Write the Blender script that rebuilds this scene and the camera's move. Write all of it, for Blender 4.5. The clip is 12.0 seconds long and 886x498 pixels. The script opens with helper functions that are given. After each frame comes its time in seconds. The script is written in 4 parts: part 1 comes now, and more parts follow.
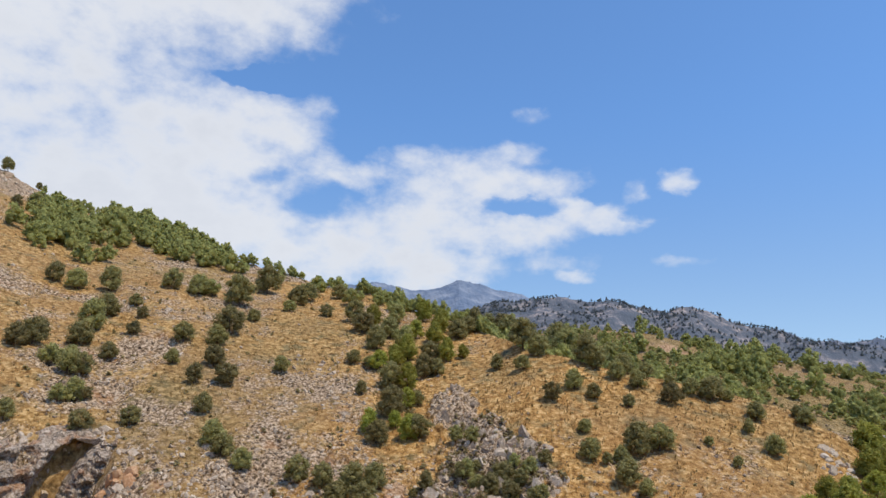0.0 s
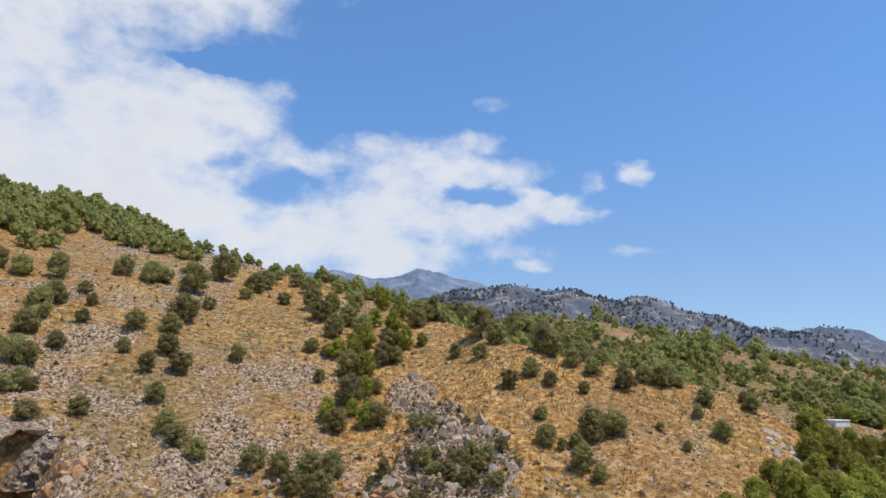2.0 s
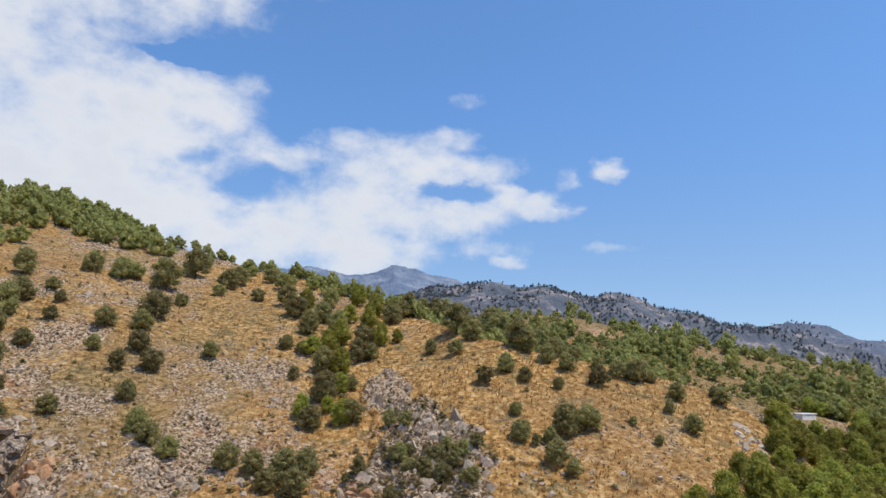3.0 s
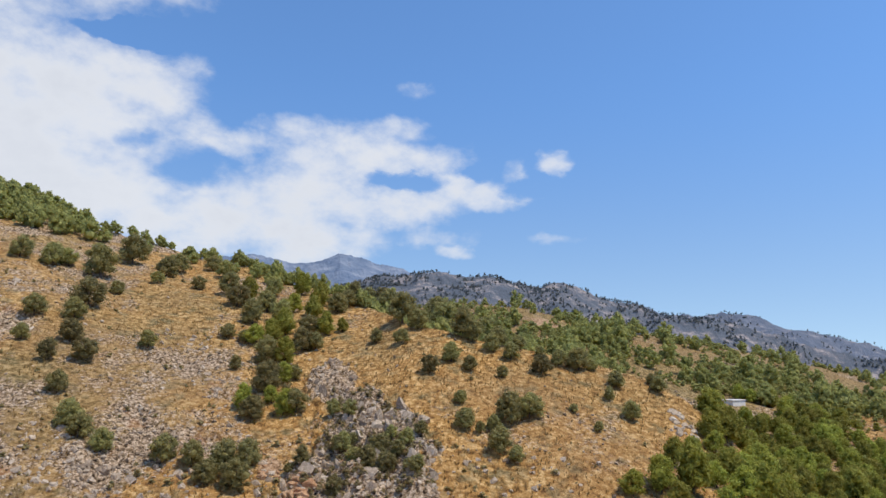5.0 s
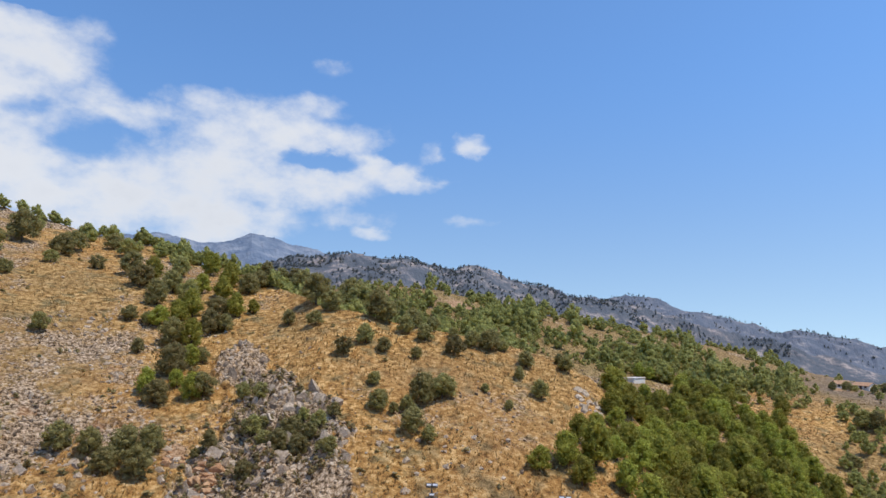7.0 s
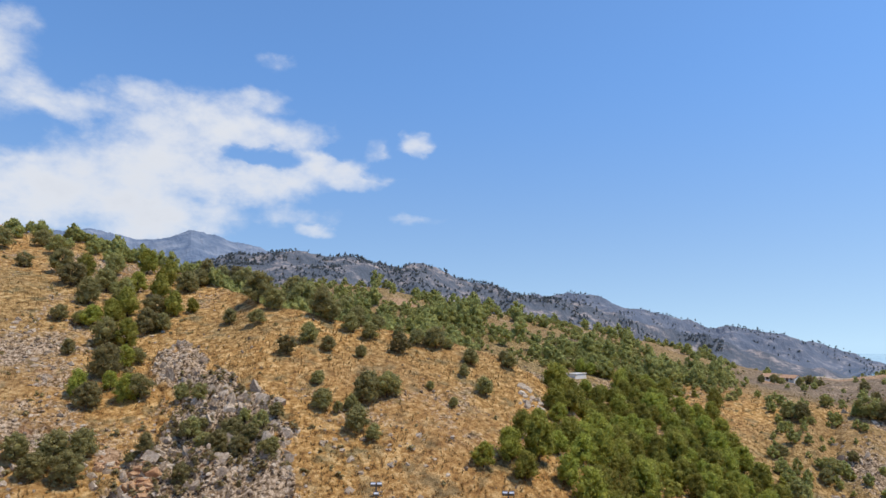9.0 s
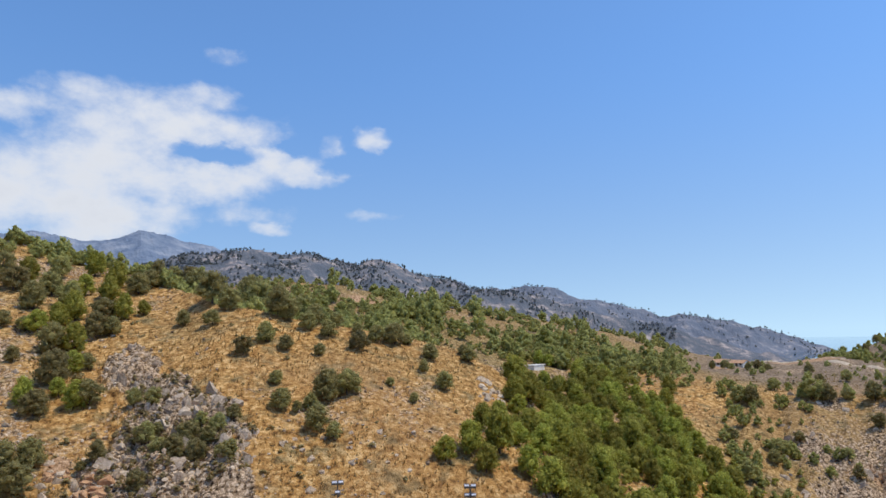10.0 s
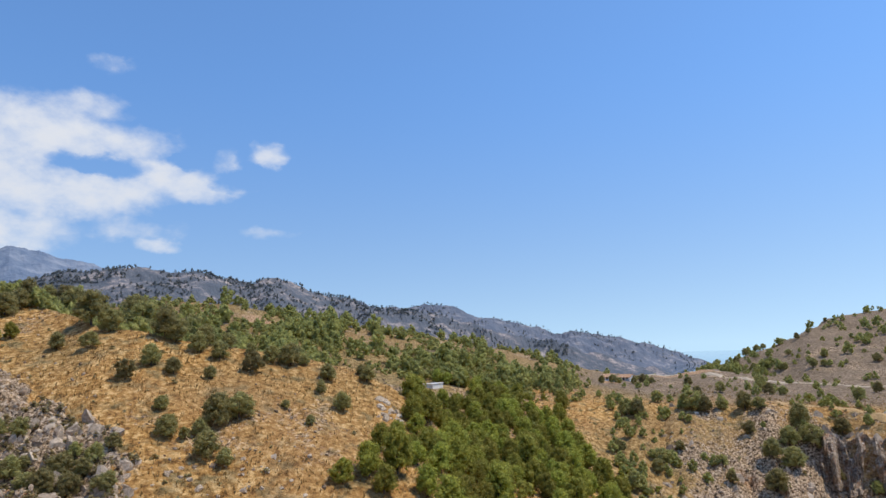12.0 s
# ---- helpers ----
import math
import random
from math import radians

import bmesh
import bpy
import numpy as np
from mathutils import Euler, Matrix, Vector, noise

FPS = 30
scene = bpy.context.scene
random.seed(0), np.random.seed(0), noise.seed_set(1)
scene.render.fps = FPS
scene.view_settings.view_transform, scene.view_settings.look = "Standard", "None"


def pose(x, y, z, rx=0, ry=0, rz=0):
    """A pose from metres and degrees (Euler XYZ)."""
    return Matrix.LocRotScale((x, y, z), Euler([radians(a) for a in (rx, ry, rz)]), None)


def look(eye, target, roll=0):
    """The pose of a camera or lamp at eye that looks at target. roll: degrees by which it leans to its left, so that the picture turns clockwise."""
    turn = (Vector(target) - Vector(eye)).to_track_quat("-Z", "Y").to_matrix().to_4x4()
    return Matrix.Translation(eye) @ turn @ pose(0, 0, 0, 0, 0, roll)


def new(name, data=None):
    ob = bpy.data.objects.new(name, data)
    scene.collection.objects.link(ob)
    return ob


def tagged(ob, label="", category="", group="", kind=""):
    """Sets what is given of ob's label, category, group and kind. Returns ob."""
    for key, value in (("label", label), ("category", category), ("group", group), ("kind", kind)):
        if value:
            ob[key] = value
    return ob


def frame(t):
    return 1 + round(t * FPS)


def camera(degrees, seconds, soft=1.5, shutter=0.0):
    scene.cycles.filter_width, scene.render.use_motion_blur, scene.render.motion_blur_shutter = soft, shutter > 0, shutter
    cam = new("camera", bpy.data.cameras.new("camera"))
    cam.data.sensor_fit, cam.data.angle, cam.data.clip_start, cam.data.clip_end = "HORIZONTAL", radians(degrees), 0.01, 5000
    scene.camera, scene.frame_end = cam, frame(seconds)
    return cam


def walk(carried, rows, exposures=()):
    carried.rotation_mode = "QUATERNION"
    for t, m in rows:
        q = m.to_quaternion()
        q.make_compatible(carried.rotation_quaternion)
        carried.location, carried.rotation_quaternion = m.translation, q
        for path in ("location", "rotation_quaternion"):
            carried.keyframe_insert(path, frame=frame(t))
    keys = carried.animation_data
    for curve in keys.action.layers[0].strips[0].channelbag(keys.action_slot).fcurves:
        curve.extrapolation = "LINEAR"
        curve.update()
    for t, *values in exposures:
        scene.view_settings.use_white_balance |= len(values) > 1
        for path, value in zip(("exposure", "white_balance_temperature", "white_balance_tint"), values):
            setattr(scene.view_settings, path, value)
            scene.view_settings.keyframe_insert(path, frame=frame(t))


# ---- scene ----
# The eye hangs over a gorge and turns to its right; bearings are degrees clockwise from +y, heights are from the valley.
EYE_Z = 40.0
cam = camera(68.33, 12.0)
TURNS = [  # seconds, yaw, pitch, roll
    (0.0, 0.00, 11.50, -2.00), (0.5, -0.13, 11.58, -2.14), (1.0, -0.98, 11.49, -1.86),
    (1.5, -2.31, 10.78, -2.00), (2.0, -3.63, 10.60, -1.77), (2.5, -5.17, 10.71, -1.59),
    (3.0, -5.80, 10.35, -1.51), (5.0, -10.56, 9.54, -1.36), (5.5, -12.43, 9.48, -1.14),
    (6.0, -14.34, 9.02, -0.99), (6.5, -16.10, 8.53, -0.87), (7.0, -18.05, 8.10, -1.02), (7.2, -19.65, 8.00, -1.06), (8.8, -21.94, 8.25, -0.90),
    (9.0, -22.88, 7.98, -0.50), (9.5, -24.64, 7.70, 0.12), (10.0, -26.63, 7.55, 1.13),
    (10.5, -28.29, 7.08, 1.26), (11.0, -30.53, 7.24, 1.85), (11.5, -32.98, 7.91, 1.92),
    (12.0, -35.53, 8.95, 2.04)]
ARM = 0.45  # the camera is held this far in front of the turning point


def turned(yaw, pitch, roll):
    a = radians(yaw)
    return (pose(-ARM * math.sin(a), ARM * math.cos(a) - ARM, EYE_Z, 0, 0, yaw) @ pose(0, 0, 0, pitch)
            @ pose(0, 0, 0, 0, roll) @ pose(0, 0, 0, 90))


walk(cam, [(t, turned(*r)) for t, *r in TURNS], [(0.0, 0.16), (12.0, 0.16)])

# ---- world and sun ----
SUN_AZ, SUN_EL = 128.0, 64.0
world = bpy.data.worlds.new("sky")
scene.world = world
world.use_nodes = True
wn, wl = world.node_tree.nodes, world.node_tree.links
wn.clear()


def wnode(kind, **inputs):
    n = wn.new(kind)
    for key, value in inputs.items():
        n.inputs[int(key[1:])].default_value = value
    return n


def wmath(op, a, b=0.0, c=0.0, clamp=False):
    n = wn.new("ShaderNodeMath")
    n.operation, n.use_clamp = op, clamp
    for i, v in enumerate((a, b, c)):
        if isinstance(v, (int, float)):
            n.inputs[i].default_value = v
        else:
            wl.new(v, n.inputs[i])
    return n.outputs[0]


def wsmooth(v, lo, hi):
    n = wn.new("ShaderNodeMapRange")
    n.interpolation_type = "SMOOTHSTEP"
    wl.new(v, n.inputs[0])
    n.inputs[1].default_value, n.inputs[2].default_value = lo, hi
    return n.outputs[0]


coord = wn.new("ShaderNodeTexCoord")
split = wn.new("ShaderNodeSeparateXYZ")
wl.new(coord.outputs["Generated"], split.inputs[0])
lift = wn.new("ShaderNodeCombineXYZ")
wl.new(split.outputs[0], lift.inputs[0])
wl.new(split.outputs[1], lift.inputs[1])
wl.new(wmath("MULTIPLY_ADD", wmath("MAXIMUM", split.outputs[2], 0.0), 0.90, 0.13), lift.inputs[2])
sky = wn.new("ShaderNodeTexSky")
sky.sky_type, sky.sun_disc = "NISHITA", False
sky.sun_elevation, sky.sun_rotation = radians(SUN_EL), radians(SUN_AZ)
sky.altitude, sky.air_density, sky.dust_density, sky.ozone_density = 300, 1.0, 0.25, 3.0
wl.new(lift.outputs[0], sky.inputs[0])

# clouds: soft ellipses in bearing and height (degrees), torn by noise
bear = wmath("MULTIPLY", wmath("ARCTAN2", split.outputs[0], split.outputs[1]), 57.2958)
rise = wmath("MULTIPLY", wmath("ARCSINE", split.outputs[2]), 57.2958)


def wnoise(scale, detail, rough, offset):
    mp = wn.new("ShaderNodeMapping")
    mp.inputs["Location"].default_value = offset
    mp.inputs["Scale"].default_value = (1, 1, 1.5)
    wl.new(coord.outputs["Generated"], mp.inputs[0])
    n = wn.new("ShaderNodeTexNoise")
    n.inputs["Scale"].default_value, n.inputs["Detail"].default_value, n.inputs["Roughness"].default_value = scale, detail, rough
    wl.new(mp.outputs[0], n.inputs["Vector"])
    return n.outputs["Fac"]


warp_a, warp_b, fine = wnoise(11, 5, 0.55, (3, 1, 2)), wnoise(11, 5, 0.55, (7, 5, 9)), wnoise(15, 7, 0.58, (1, 8, 4))
bear_w = wmath("MULTIPLY_ADD", wmath("SUBTRACT", warp_a, 0.5), 5.0, bear)
rise_w = wmath("MULTIPLY_ADD", wmath("SUBTRACT", warp_b, 0.5), 3.6, rise)
PUFFS = [  # bearing, height, half width, half height, weight
    (-48, 26, 24, 24, 1.3), (-30, 32, 17, 7, 1.2), (-19, 30.5, 7.4, 3.8, 1.15), (-21.5, 18.8, 8.8, 4.6, 1.25), (-15.8, 20.2, 4.0, 3.2, 1.1),
    (-26, 13, 13, 6.0, 1.3), (-17, 12.2, 6.0, 3.2, 1.2), (-10, 10.9, 8, 2.8, 1.25), (-12.2, 21.8, 2.8, 2.2, 0.75), (-12, 17.5, 2.6, 2.4, 0.75),
    (-6.8, 17.6, 4.2, 1.4, 0.8), (-3.2, 18.8, 3.0, 1.4, 0.7), (0.2, 16.4, 5.2, 2.8, 1.0), (4.4, 17.6, 5.0, 2.4, 1.05), (6.6, 19.8, 3.0, 1.4, 0.8),
    (8.8, 17.0, 3.6, 1.2, 0.85), (11.0, 17.8, 1.6, 1.0, 0.58), (-3.5, 12.9, 7.0, 2.8, 1.1), (-2.4, 10.1, 6.2, 2.6, 1.2), (4.6, 12.9, 5.6, 1.8, 1.05),
    (8.8, 13.4, 3.2, 1.3, 0.95), (10.9, 14.6, 2.2, 1.4, 0.95), (15.0, 14.4, 3.0, 1.4, 1.02), (12.8, 14.0, 2.4, 1.0, 0.8), (20.5, 17.0, 1.6, 0.8, 0.74),
    (17.4, 16.4, 1.4, 1.0, 0.55), (8.1, 23.1, 1.3, 0.9, 0.6), (11.1, 9.35, 1.6, 0.65, 0.85), (8.8, 10.5, 3.2, 0.8, 0.5), (20.9, 10.3, 2.0, 0.6, 0.45)]
GAPS = [(-16.6, 24.6, 3.6, 0.9, 1.1), (-11.0, 15.0, 2.2, 1.7, 0.36), (7.0, 15.1, 3.0, 0.6, 0.5), (13.2, 15.8, 1.5, 0.6, 0.5), (17.6, 14.9, 1.3, 0.9, 0.6), (18.8, 16.2, 0.8, 1.2, 0.4), (-15.5, 16.6, 1.6, 0.8, 0.3)]


def puff_of(b0, r0, wb, wr, weight, core):
    q = wmath("ADD", wmath("POWER", wmath("DIVIDE", wmath("SUBTRACT", bear_w, b0), wb), 2.0),
              wmath("POWER", wmath("DIVIDE", wmath("SUBTRACT", rise_w, r0), wr), 2.0))
    return wmath("MULTIPLY", wmath("SUBTRACT", 1.0, wmath("MULTIPLY", q, core)), weight)


field = None
for row in PUFFS:
    puff = puff_of(*row, 0.5)
    field = puff if field is None else wmath("SMOOTH_MAX", field, puff, 0.22)
for row in GAPS:
    field = wmath("SUBTRACT", field, wmath("MAXIMUM", puff_of(*row, 0.6), 0.0))
torn = wmath("MULTIPLY_ADD", wmath("SUBTRACT", fine, 0.5), 1.7, field)
cover = wmath("MULTIPLY", wsmooth(torn, 0.14, 1.2), 0.95)
thick = wsmooth(torn, 0.7, 1.6)
shade = wn.new("ShaderNodeMix")
shade.data_type = "RGBA"
wl.new(wmath("MULTIPLY", thick, wnoise(5, 4, 0.5, (2, 2, 6))), shade.inputs["Factor"])
shade.inputs["A"].default_value = (4.75, 4.9, 5.2, 1)
shade.inputs["B"].default_value = (3.7, 3.9, 4.35, 1)
blend = wn.new("ShaderNodeMix")
blend.data_type = "RGBA"
wl.new(cover, blend.inputs["Factor"])
tint = wn.new("ShaderNodeMix")
tint.data_type, tint.blend_type = "RGBA", "MULTIPLY"
tint.inputs["Factor"].default_value = 1.0
wl.new(sky.outputs[0], tint.inputs["A"])
hue = wn.new("ShaderNodeMix")
hue.data_type = "RGBA"
wl.new(wsmooth(split.outputs[2], 0.0, 0.42), hue.inputs["Factor"])
hue.inputs["A"].default_value = (1.02, 0.98, 0.92, 1)
hue.inputs["B"].default_value = (0.82, 1.07, 1.26, 1)
wl.new(hue.outputs["Result"], tint.inputs["B"])
wl.new(tint.outputs["Result"], blend.inputs["A"])
wl.new(shade.outputs["Result"], blend.inputs["B"])
back = wn.new("ShaderNodeBackground")
back.inputs["Strength"].default_value = 0.15
wl.new(blend.outputs["Result"], back.inputs["Color"])
wl.new(back.outputs[0], wn.new("ShaderNodeOutputWorld").inputs[0])

sun_data = bpy.data.lights.new("sun", "SUN")
sun_data.energy, sun_data.angle, sun_data.color = 3.02, radians(0.6), (1.0, 0.87, 0.68)
sun = new("sun", sun_data)
sd = Vector((math.sin(radians(SUN_AZ)) * math.cos(radians(SUN_EL)), math.cos(radians(SUN_AZ)) * math.cos(radians(SUN_EL)), math.sin(radians(SUN_EL))))
sun.matrix_world = look(sd * 300, (0, 0, 0))
# ---- land form ----
def lattice(ix, iy, seed):
    h = (ix.astype(np.int64) * 374761393 + iy.astype(np.int64) * 668265263 + seed * 1442695041) & 0x7FFFFFFF
    h = ((h ^ (h >> 13)) * 1274126177) & 0x7FFFFFFF
    return ((h ^ (h >> 16)) & 0xFFFF) / 65535.0


def vnoise(x, y, seed):
    x, y = np.asarray(x, float), np.asarray(y, float)
    ix, iy = np.floor(x), np.floor(y)
    fx, fy = x - ix, y - iy
    ix, iy = ix.astype(np.int64), iy.astype(np.int64)
    sx, sy = fx * fx * (3 - 2 * fx), fy * fy * (3 - 2 * fy)
    a, b = lattice(ix, iy, seed), lattice(ix + 1, iy, seed)
    c, d = lattice(ix, iy + 1, seed), lattice(ix + 1, iy + 1, seed)
    return (a + (b - a) * sx) * (1 - sy) + (c + (d - c) * sx) * sy - 0.5


def fbm(x, y, size, octaves, seed, ridged=False):
    total, amp, norm = 0.0, 1.0, 0.0
    for i in range(octaves):
        f = 2.03 ** i / size
        n = vnoise(x * f + 17.3 * i, y * f - 9.1 * i, seed + i)
        total = total + amp * ((0.5 - 4 * np.abs(n)) if ridged else 2 * n)
        norm += amp
        amp *= 0.5
    return total / norm


AZ_LINE = np.linspace(-180, 180, 3601)


def along(pairs, soft=8):
    """A smooth curve over the bearing through a few (bearing, value) pairs."""
    back = (pairs[0][1] + pairs[-1][1]) / 2
    a, v = zip((-180, back), *pairs, (180, back))
    line = np.interp(AZ_LINE, a, v)
    k = np.hanning(2 * soft + 3)
    return np.convolve(np.pad(line, soft + 1, mode="edge"), k / k.sum(), mode="valid")


def at(line, az):
    return np.interp(az, AZ_LINE, line)


def tan_deg(v):
    return np.tan(np.radians(v))


# crests: bearing, distance, angle of rise
HILL_NEAR = [(-70, 430, 14.50), (-35.5, 400, 14.10), (-32.8, 385, 13.20), (-29.6, 362, 12.10), (-22, 320, 10.90), (-15, 280, 8.80), (-11, 265, 8.10),
             (-6.5, 250, 7.30), (-4, 240, 6.30), (0, 222, 5.60), (3.5, 195, 4.35), (7.4, 165, 3.20), (10.8, 156, 2.40), (15, 151, 1.15),
             (19.8, 150, 0.40), (24, 152, -0.10), (27.8, 150, -1.20), (30, 148, -2.20), (33, 146, -4.40), (36, 142, -8.00), (42, 140, -15.00), (50, 140, -18.00)]
HILL_MID = [(-40, 460, 3.0), (0, 330, 4.4), (3.5, 310, 4.6), (8.4, 300, 4.4), (13.2, 290, 4.75), (17.8, 290, 4.5), (20.8, 295, 3.8), (24, 302, 2.75),
            (28, 312, 2.35), (31, 330, 1.95), (34, 350, 1.5), (38.5, 362, 0.45), (43.3, 372, -0.5), (48, 390, -2.0), (51, 405, -2.4), (54, 420, -2.45),
            (57, 430, -2.1), (60, 440, -2.4), (64, 450, -2.75), (75, 460, -2.7)]
HILL_RIGHT = [(50, 520, -6.0), (55, 520, -2.9), (57, 523, -2.2), (59, 530, -1.4), (63, 540, 0.1), (64.3, 545, 0.75), (66.3, 600, 1.6), (68, 620, 1.85), (72, 640, 2.2), (90, 650, 4)]
RIDGE_C = [(-40, 1200, 3.35), (0, 1150, 5.55), (4, 1120, 6.65), (5.9, 1110, 7.15), (9.6, 1100, 7.45), (14.8, 1100, 7.65), (17.8, 1110, 6.85), (20.9, 1100, 7.05), (22.6, 1110, 6.35),
           (24.3, 1120, 5.45), (28.2, 1140, 4.60), (31.9, 1150, 3.85), (36, 1160, 2.95), (44, 1180, 0.85), (56, 1200, -2.65)]
RIDGE_D = [(15, 2100, 3.80), (26.3, 2050, 4.80), (31.9, 2000, 3.80), (35.4, 1980, 4.25), (39.6, 2000, 3.40), (42.9, 2020, 2.10), (44.8, 2000, 1.65),
           (46.7, 1960, 1.80), (51.8, 1980, 0.80), (56.4, 2000, -1.20), (60, 2000, -3.10)]
PEAK_E = [(-60, 3900, 5.20), (-20, 3900, 7.20), (-10, 3850, 8.10), (-6.1, 3800, 8.50), (-2.1, 3800, 7.95), (1.7, 3780, 9.05), (4.4, 3800, 8.30), (8.9, 3850, 7.40), (14, 3900, 6.20), (22, 4000, 4.20), (34, 4000, 1.20), (45, 4000, -1.80)]


def crest(rows, soft=8):
    return along([(a, r) for a, r, e in rows], soft), along([(a, r * math.tan(radians(e))) for a, r, e in rows], soft)


CREST = {k: crest(v, s) for k, v, s in (("near", HILL_NEAR, 9), ("mid", HILL_MID, 9), ("right", HILL_RIGHT, 7), ("c", RIDGE_C, 5), ("d", RIDGE_D, 6), ("e", PEAK_E, 6))}
# the foot of the near hill, the gully side under the middle hill, and the rim of the gorge
NEAR_FOOT = along([(-70, 100), (-36, 104), (-20, 98), (0, 92), (8, 88), (20, 92), (30, 100), (45, 110)], 20)
MID_FOOT = along([(20, 112), (27, 112), (34, 116), (42, 130), (46, 142), (50, 158), (54, 168), (60, 176), (66, 186), (75, 190)], 25)
MID_RIM = along([(20, 200), (36, 235), (42, 250), (48, 240), (53, 236), (60, 236), (75, 232)], 25)
MID_RIM_Z = along([(20, -4), (30, -7), (36, -11), (42, -15.5), (48, -19.5), (53, -19.8), (60, -20.8), (75, -23)], 25)
MID_FOOT_Z = along([(20, -27), (34, -27), (42, -31), (46, -34), (50, -40), (54, -45), (60, -48), (75, -52)], 25)


def smax(a, b, k):
    h = np.clip(0.5 + 0.5 * (a - b) / k, 0, 1)
    return b + (a - b) * h + k * h * (1 - h)


def land_rel(az, r):
    """Height over the eye's level, without the fine relief."""
    floor = -38 - np.clip((r - 150) / 900, 0, 1) * 30 - 30 * np.clip((az - 42) / 8, 0, 1) * np.clip((300 - r) / 100, 0, 1)
    rc, zc = at(CREST["near"][0], az), at(CREST["near"][1], az)
    rf = at(NEAR_FOOT, az)
    zf = np.minimum(-26.0, zc - 6.0)
    u = np.clip((r - rf) / (rc - rf), -0.6, 1)
    front = zf + (zc - zf) * (u * 0.8 + 0.2 * (1 - (1 - np.clip(u, 0, 1)) ** 2.2) * np.sign(np.maximum(u, 0)))
    near = np.where(r < rc, front, zc - (r - rc) * 0.16 - np.minimum((r - rc) ** 2 * 0.002, (r - rc) * 0.15))
    rc, zc = at(CREST["mid"][0], az), at(CREST["mid"][1], az)
    rf, rr, zr, zf = at(MID_FOOT, az), at(MID_RIM, az), at(MID_RIM_Z, az), at(MID_FOOT_Z, az)
    low = zf + (zr - zf) * np.clip((r - rf) / (rr - rf), -0.4, 1)
    u = np.clip((r - rr) / (rc - rr), 0, 1)
    high = zr + (zc - zr) * (u * 0.75 + 0.25 * np.sin(u * np.pi / 2))
    mid = np.where(r < rr, low, np.where(r < rc, high, zc - (r - rc) * 0.10))
    out = smax(smax(near, mid, 2.5), floor, 4.0)
    for key, front_s, back_s, soft in (("right", 0.17, 0.22, 3.0), ("c", 0.36, 0.3, 6.0), ("d", 0.34, 0.3, 8.0), ("e", 0.36, 0.4, 10.0)):
        rc, zc = at(CREST[key][0], az), at(CREST[key][1], az)
        body = np.where(r < rc, zc - (rc - r) * front_s, zc - (r - rc) * back_s)
        out = smax(out, body, soft)
    k = np.clip((r - 15) / 55, 0, 1)
    return -38 + (out + 38) * k * k * (3 - 2 * k)


def bumps(x, y, r, rise):
    """Relief: gullies, hummocks and rough ground, growing with the distance."""
    k = np.clip(r / 500, 0, 5)
    small = fbm(x, y, 22, 4, 11) * 1.9 + fbm(x, y, 5, 3, 31) * 0.55
    far = fbm(x, y, 170, 6, 51, True) * 16 * np.clip((r - 600) / 900, 0, 1.6) + fbm(x, y, 62, 5, 61, True) * 9 * np.clip((r - 500) / 500, 0, 1)
    return small * np.clip(k + 0.45, 0, 1.4) + far * rise


def crag_mask(az, r):
    """1 inside the crag that climbs to a pinnacle, 0 outside."""
    c = np.interp(r, [100, 112, 120, 130, 148], [3.2, 4.6, 4.2, 1.9, 1.2])
    w = np.interp(r, [100, 112, 120, 130, 146, 149], [7.5, 5.2, 3.4, 1.6, 1.2, 0.1])
    w = w + 2.2 * vnoise(az * 0.9, r * 0.22, 5) + 1.2 * vnoise(az * 2.5, r * 0.6, 6)
    return np.clip((w - np.abs(az - c)) / 0.8 + 0.5, 0, 1) * (r < 149)


# bare patches: bearing, distance, half widths in degrees and metres, weight
ROCK_PATCHES = [(-11, 143, 4.5, 20, 0.36), (-8.6, 163, 3.0, 9, 0.3), (-24.3, 173, 2.6, 8, 0.28), (-32.8, 205, 3.0, 12, 0.22), (-22.7, 130, 1.6, 5, 0.5),
                (-33.5, 345, 5.0, 60, 0.5), (-28.7, 125, 2.2, 5, 0.8), (-15, 128, 4.0, 8, 0.4), (8.5, 125, 2.5, 8, 0.45), (15.5, 112, 6.0, 9, 0.38), (30.8, 139, 1.6, 6, 0.4)]


def rockiness(x, y):
    """0 on grass to 1 on bare rock."""
    az, r = np.degrees(np.arctan2(x, y)), np.hypot(x, y)
    base = 0.20 + 0.85 * fbm(x, y, 34, 4, 71) * 0.8 + 0.75 * fbm(x, y, 8, 3, 73)
    base = base + 0.2 * np.clip((2 - az) / 3, 0, 1)
    base = np.maximum(base, 0.95 * crag_mask(az, r))
    for a0, r0, wa, wr, k in ROCK_PATCHES:
        base = base + k * np.exp(-((az - a0) / wa) ** 2 - ((r - r0) / wr) ** 2)
    base = base + 0.5 * np.exp(-((r - 118) / 8) ** 2) * (az < 0)
    base = base - 0.75 * np.exp(-((az - 15) / 9) ** 2 - ((r - 145) / 20) ** 2)
    base = base + 0.62 * np.exp(-((az - 61.5) / 9.5) ** 4 - ((r - 205) / 30) ** 4)
    base = base - 0.8 * np.exp(-((az - 48) / 3.8) ** 2 - ((r - 205) / 40) ** 2)
    base = base + 0.6 * np.exp(-((az + 35.5) / 3.5) ** 2 - ((r - 370) / 30) ** 2)
    return np.clip(base, 0, 1)


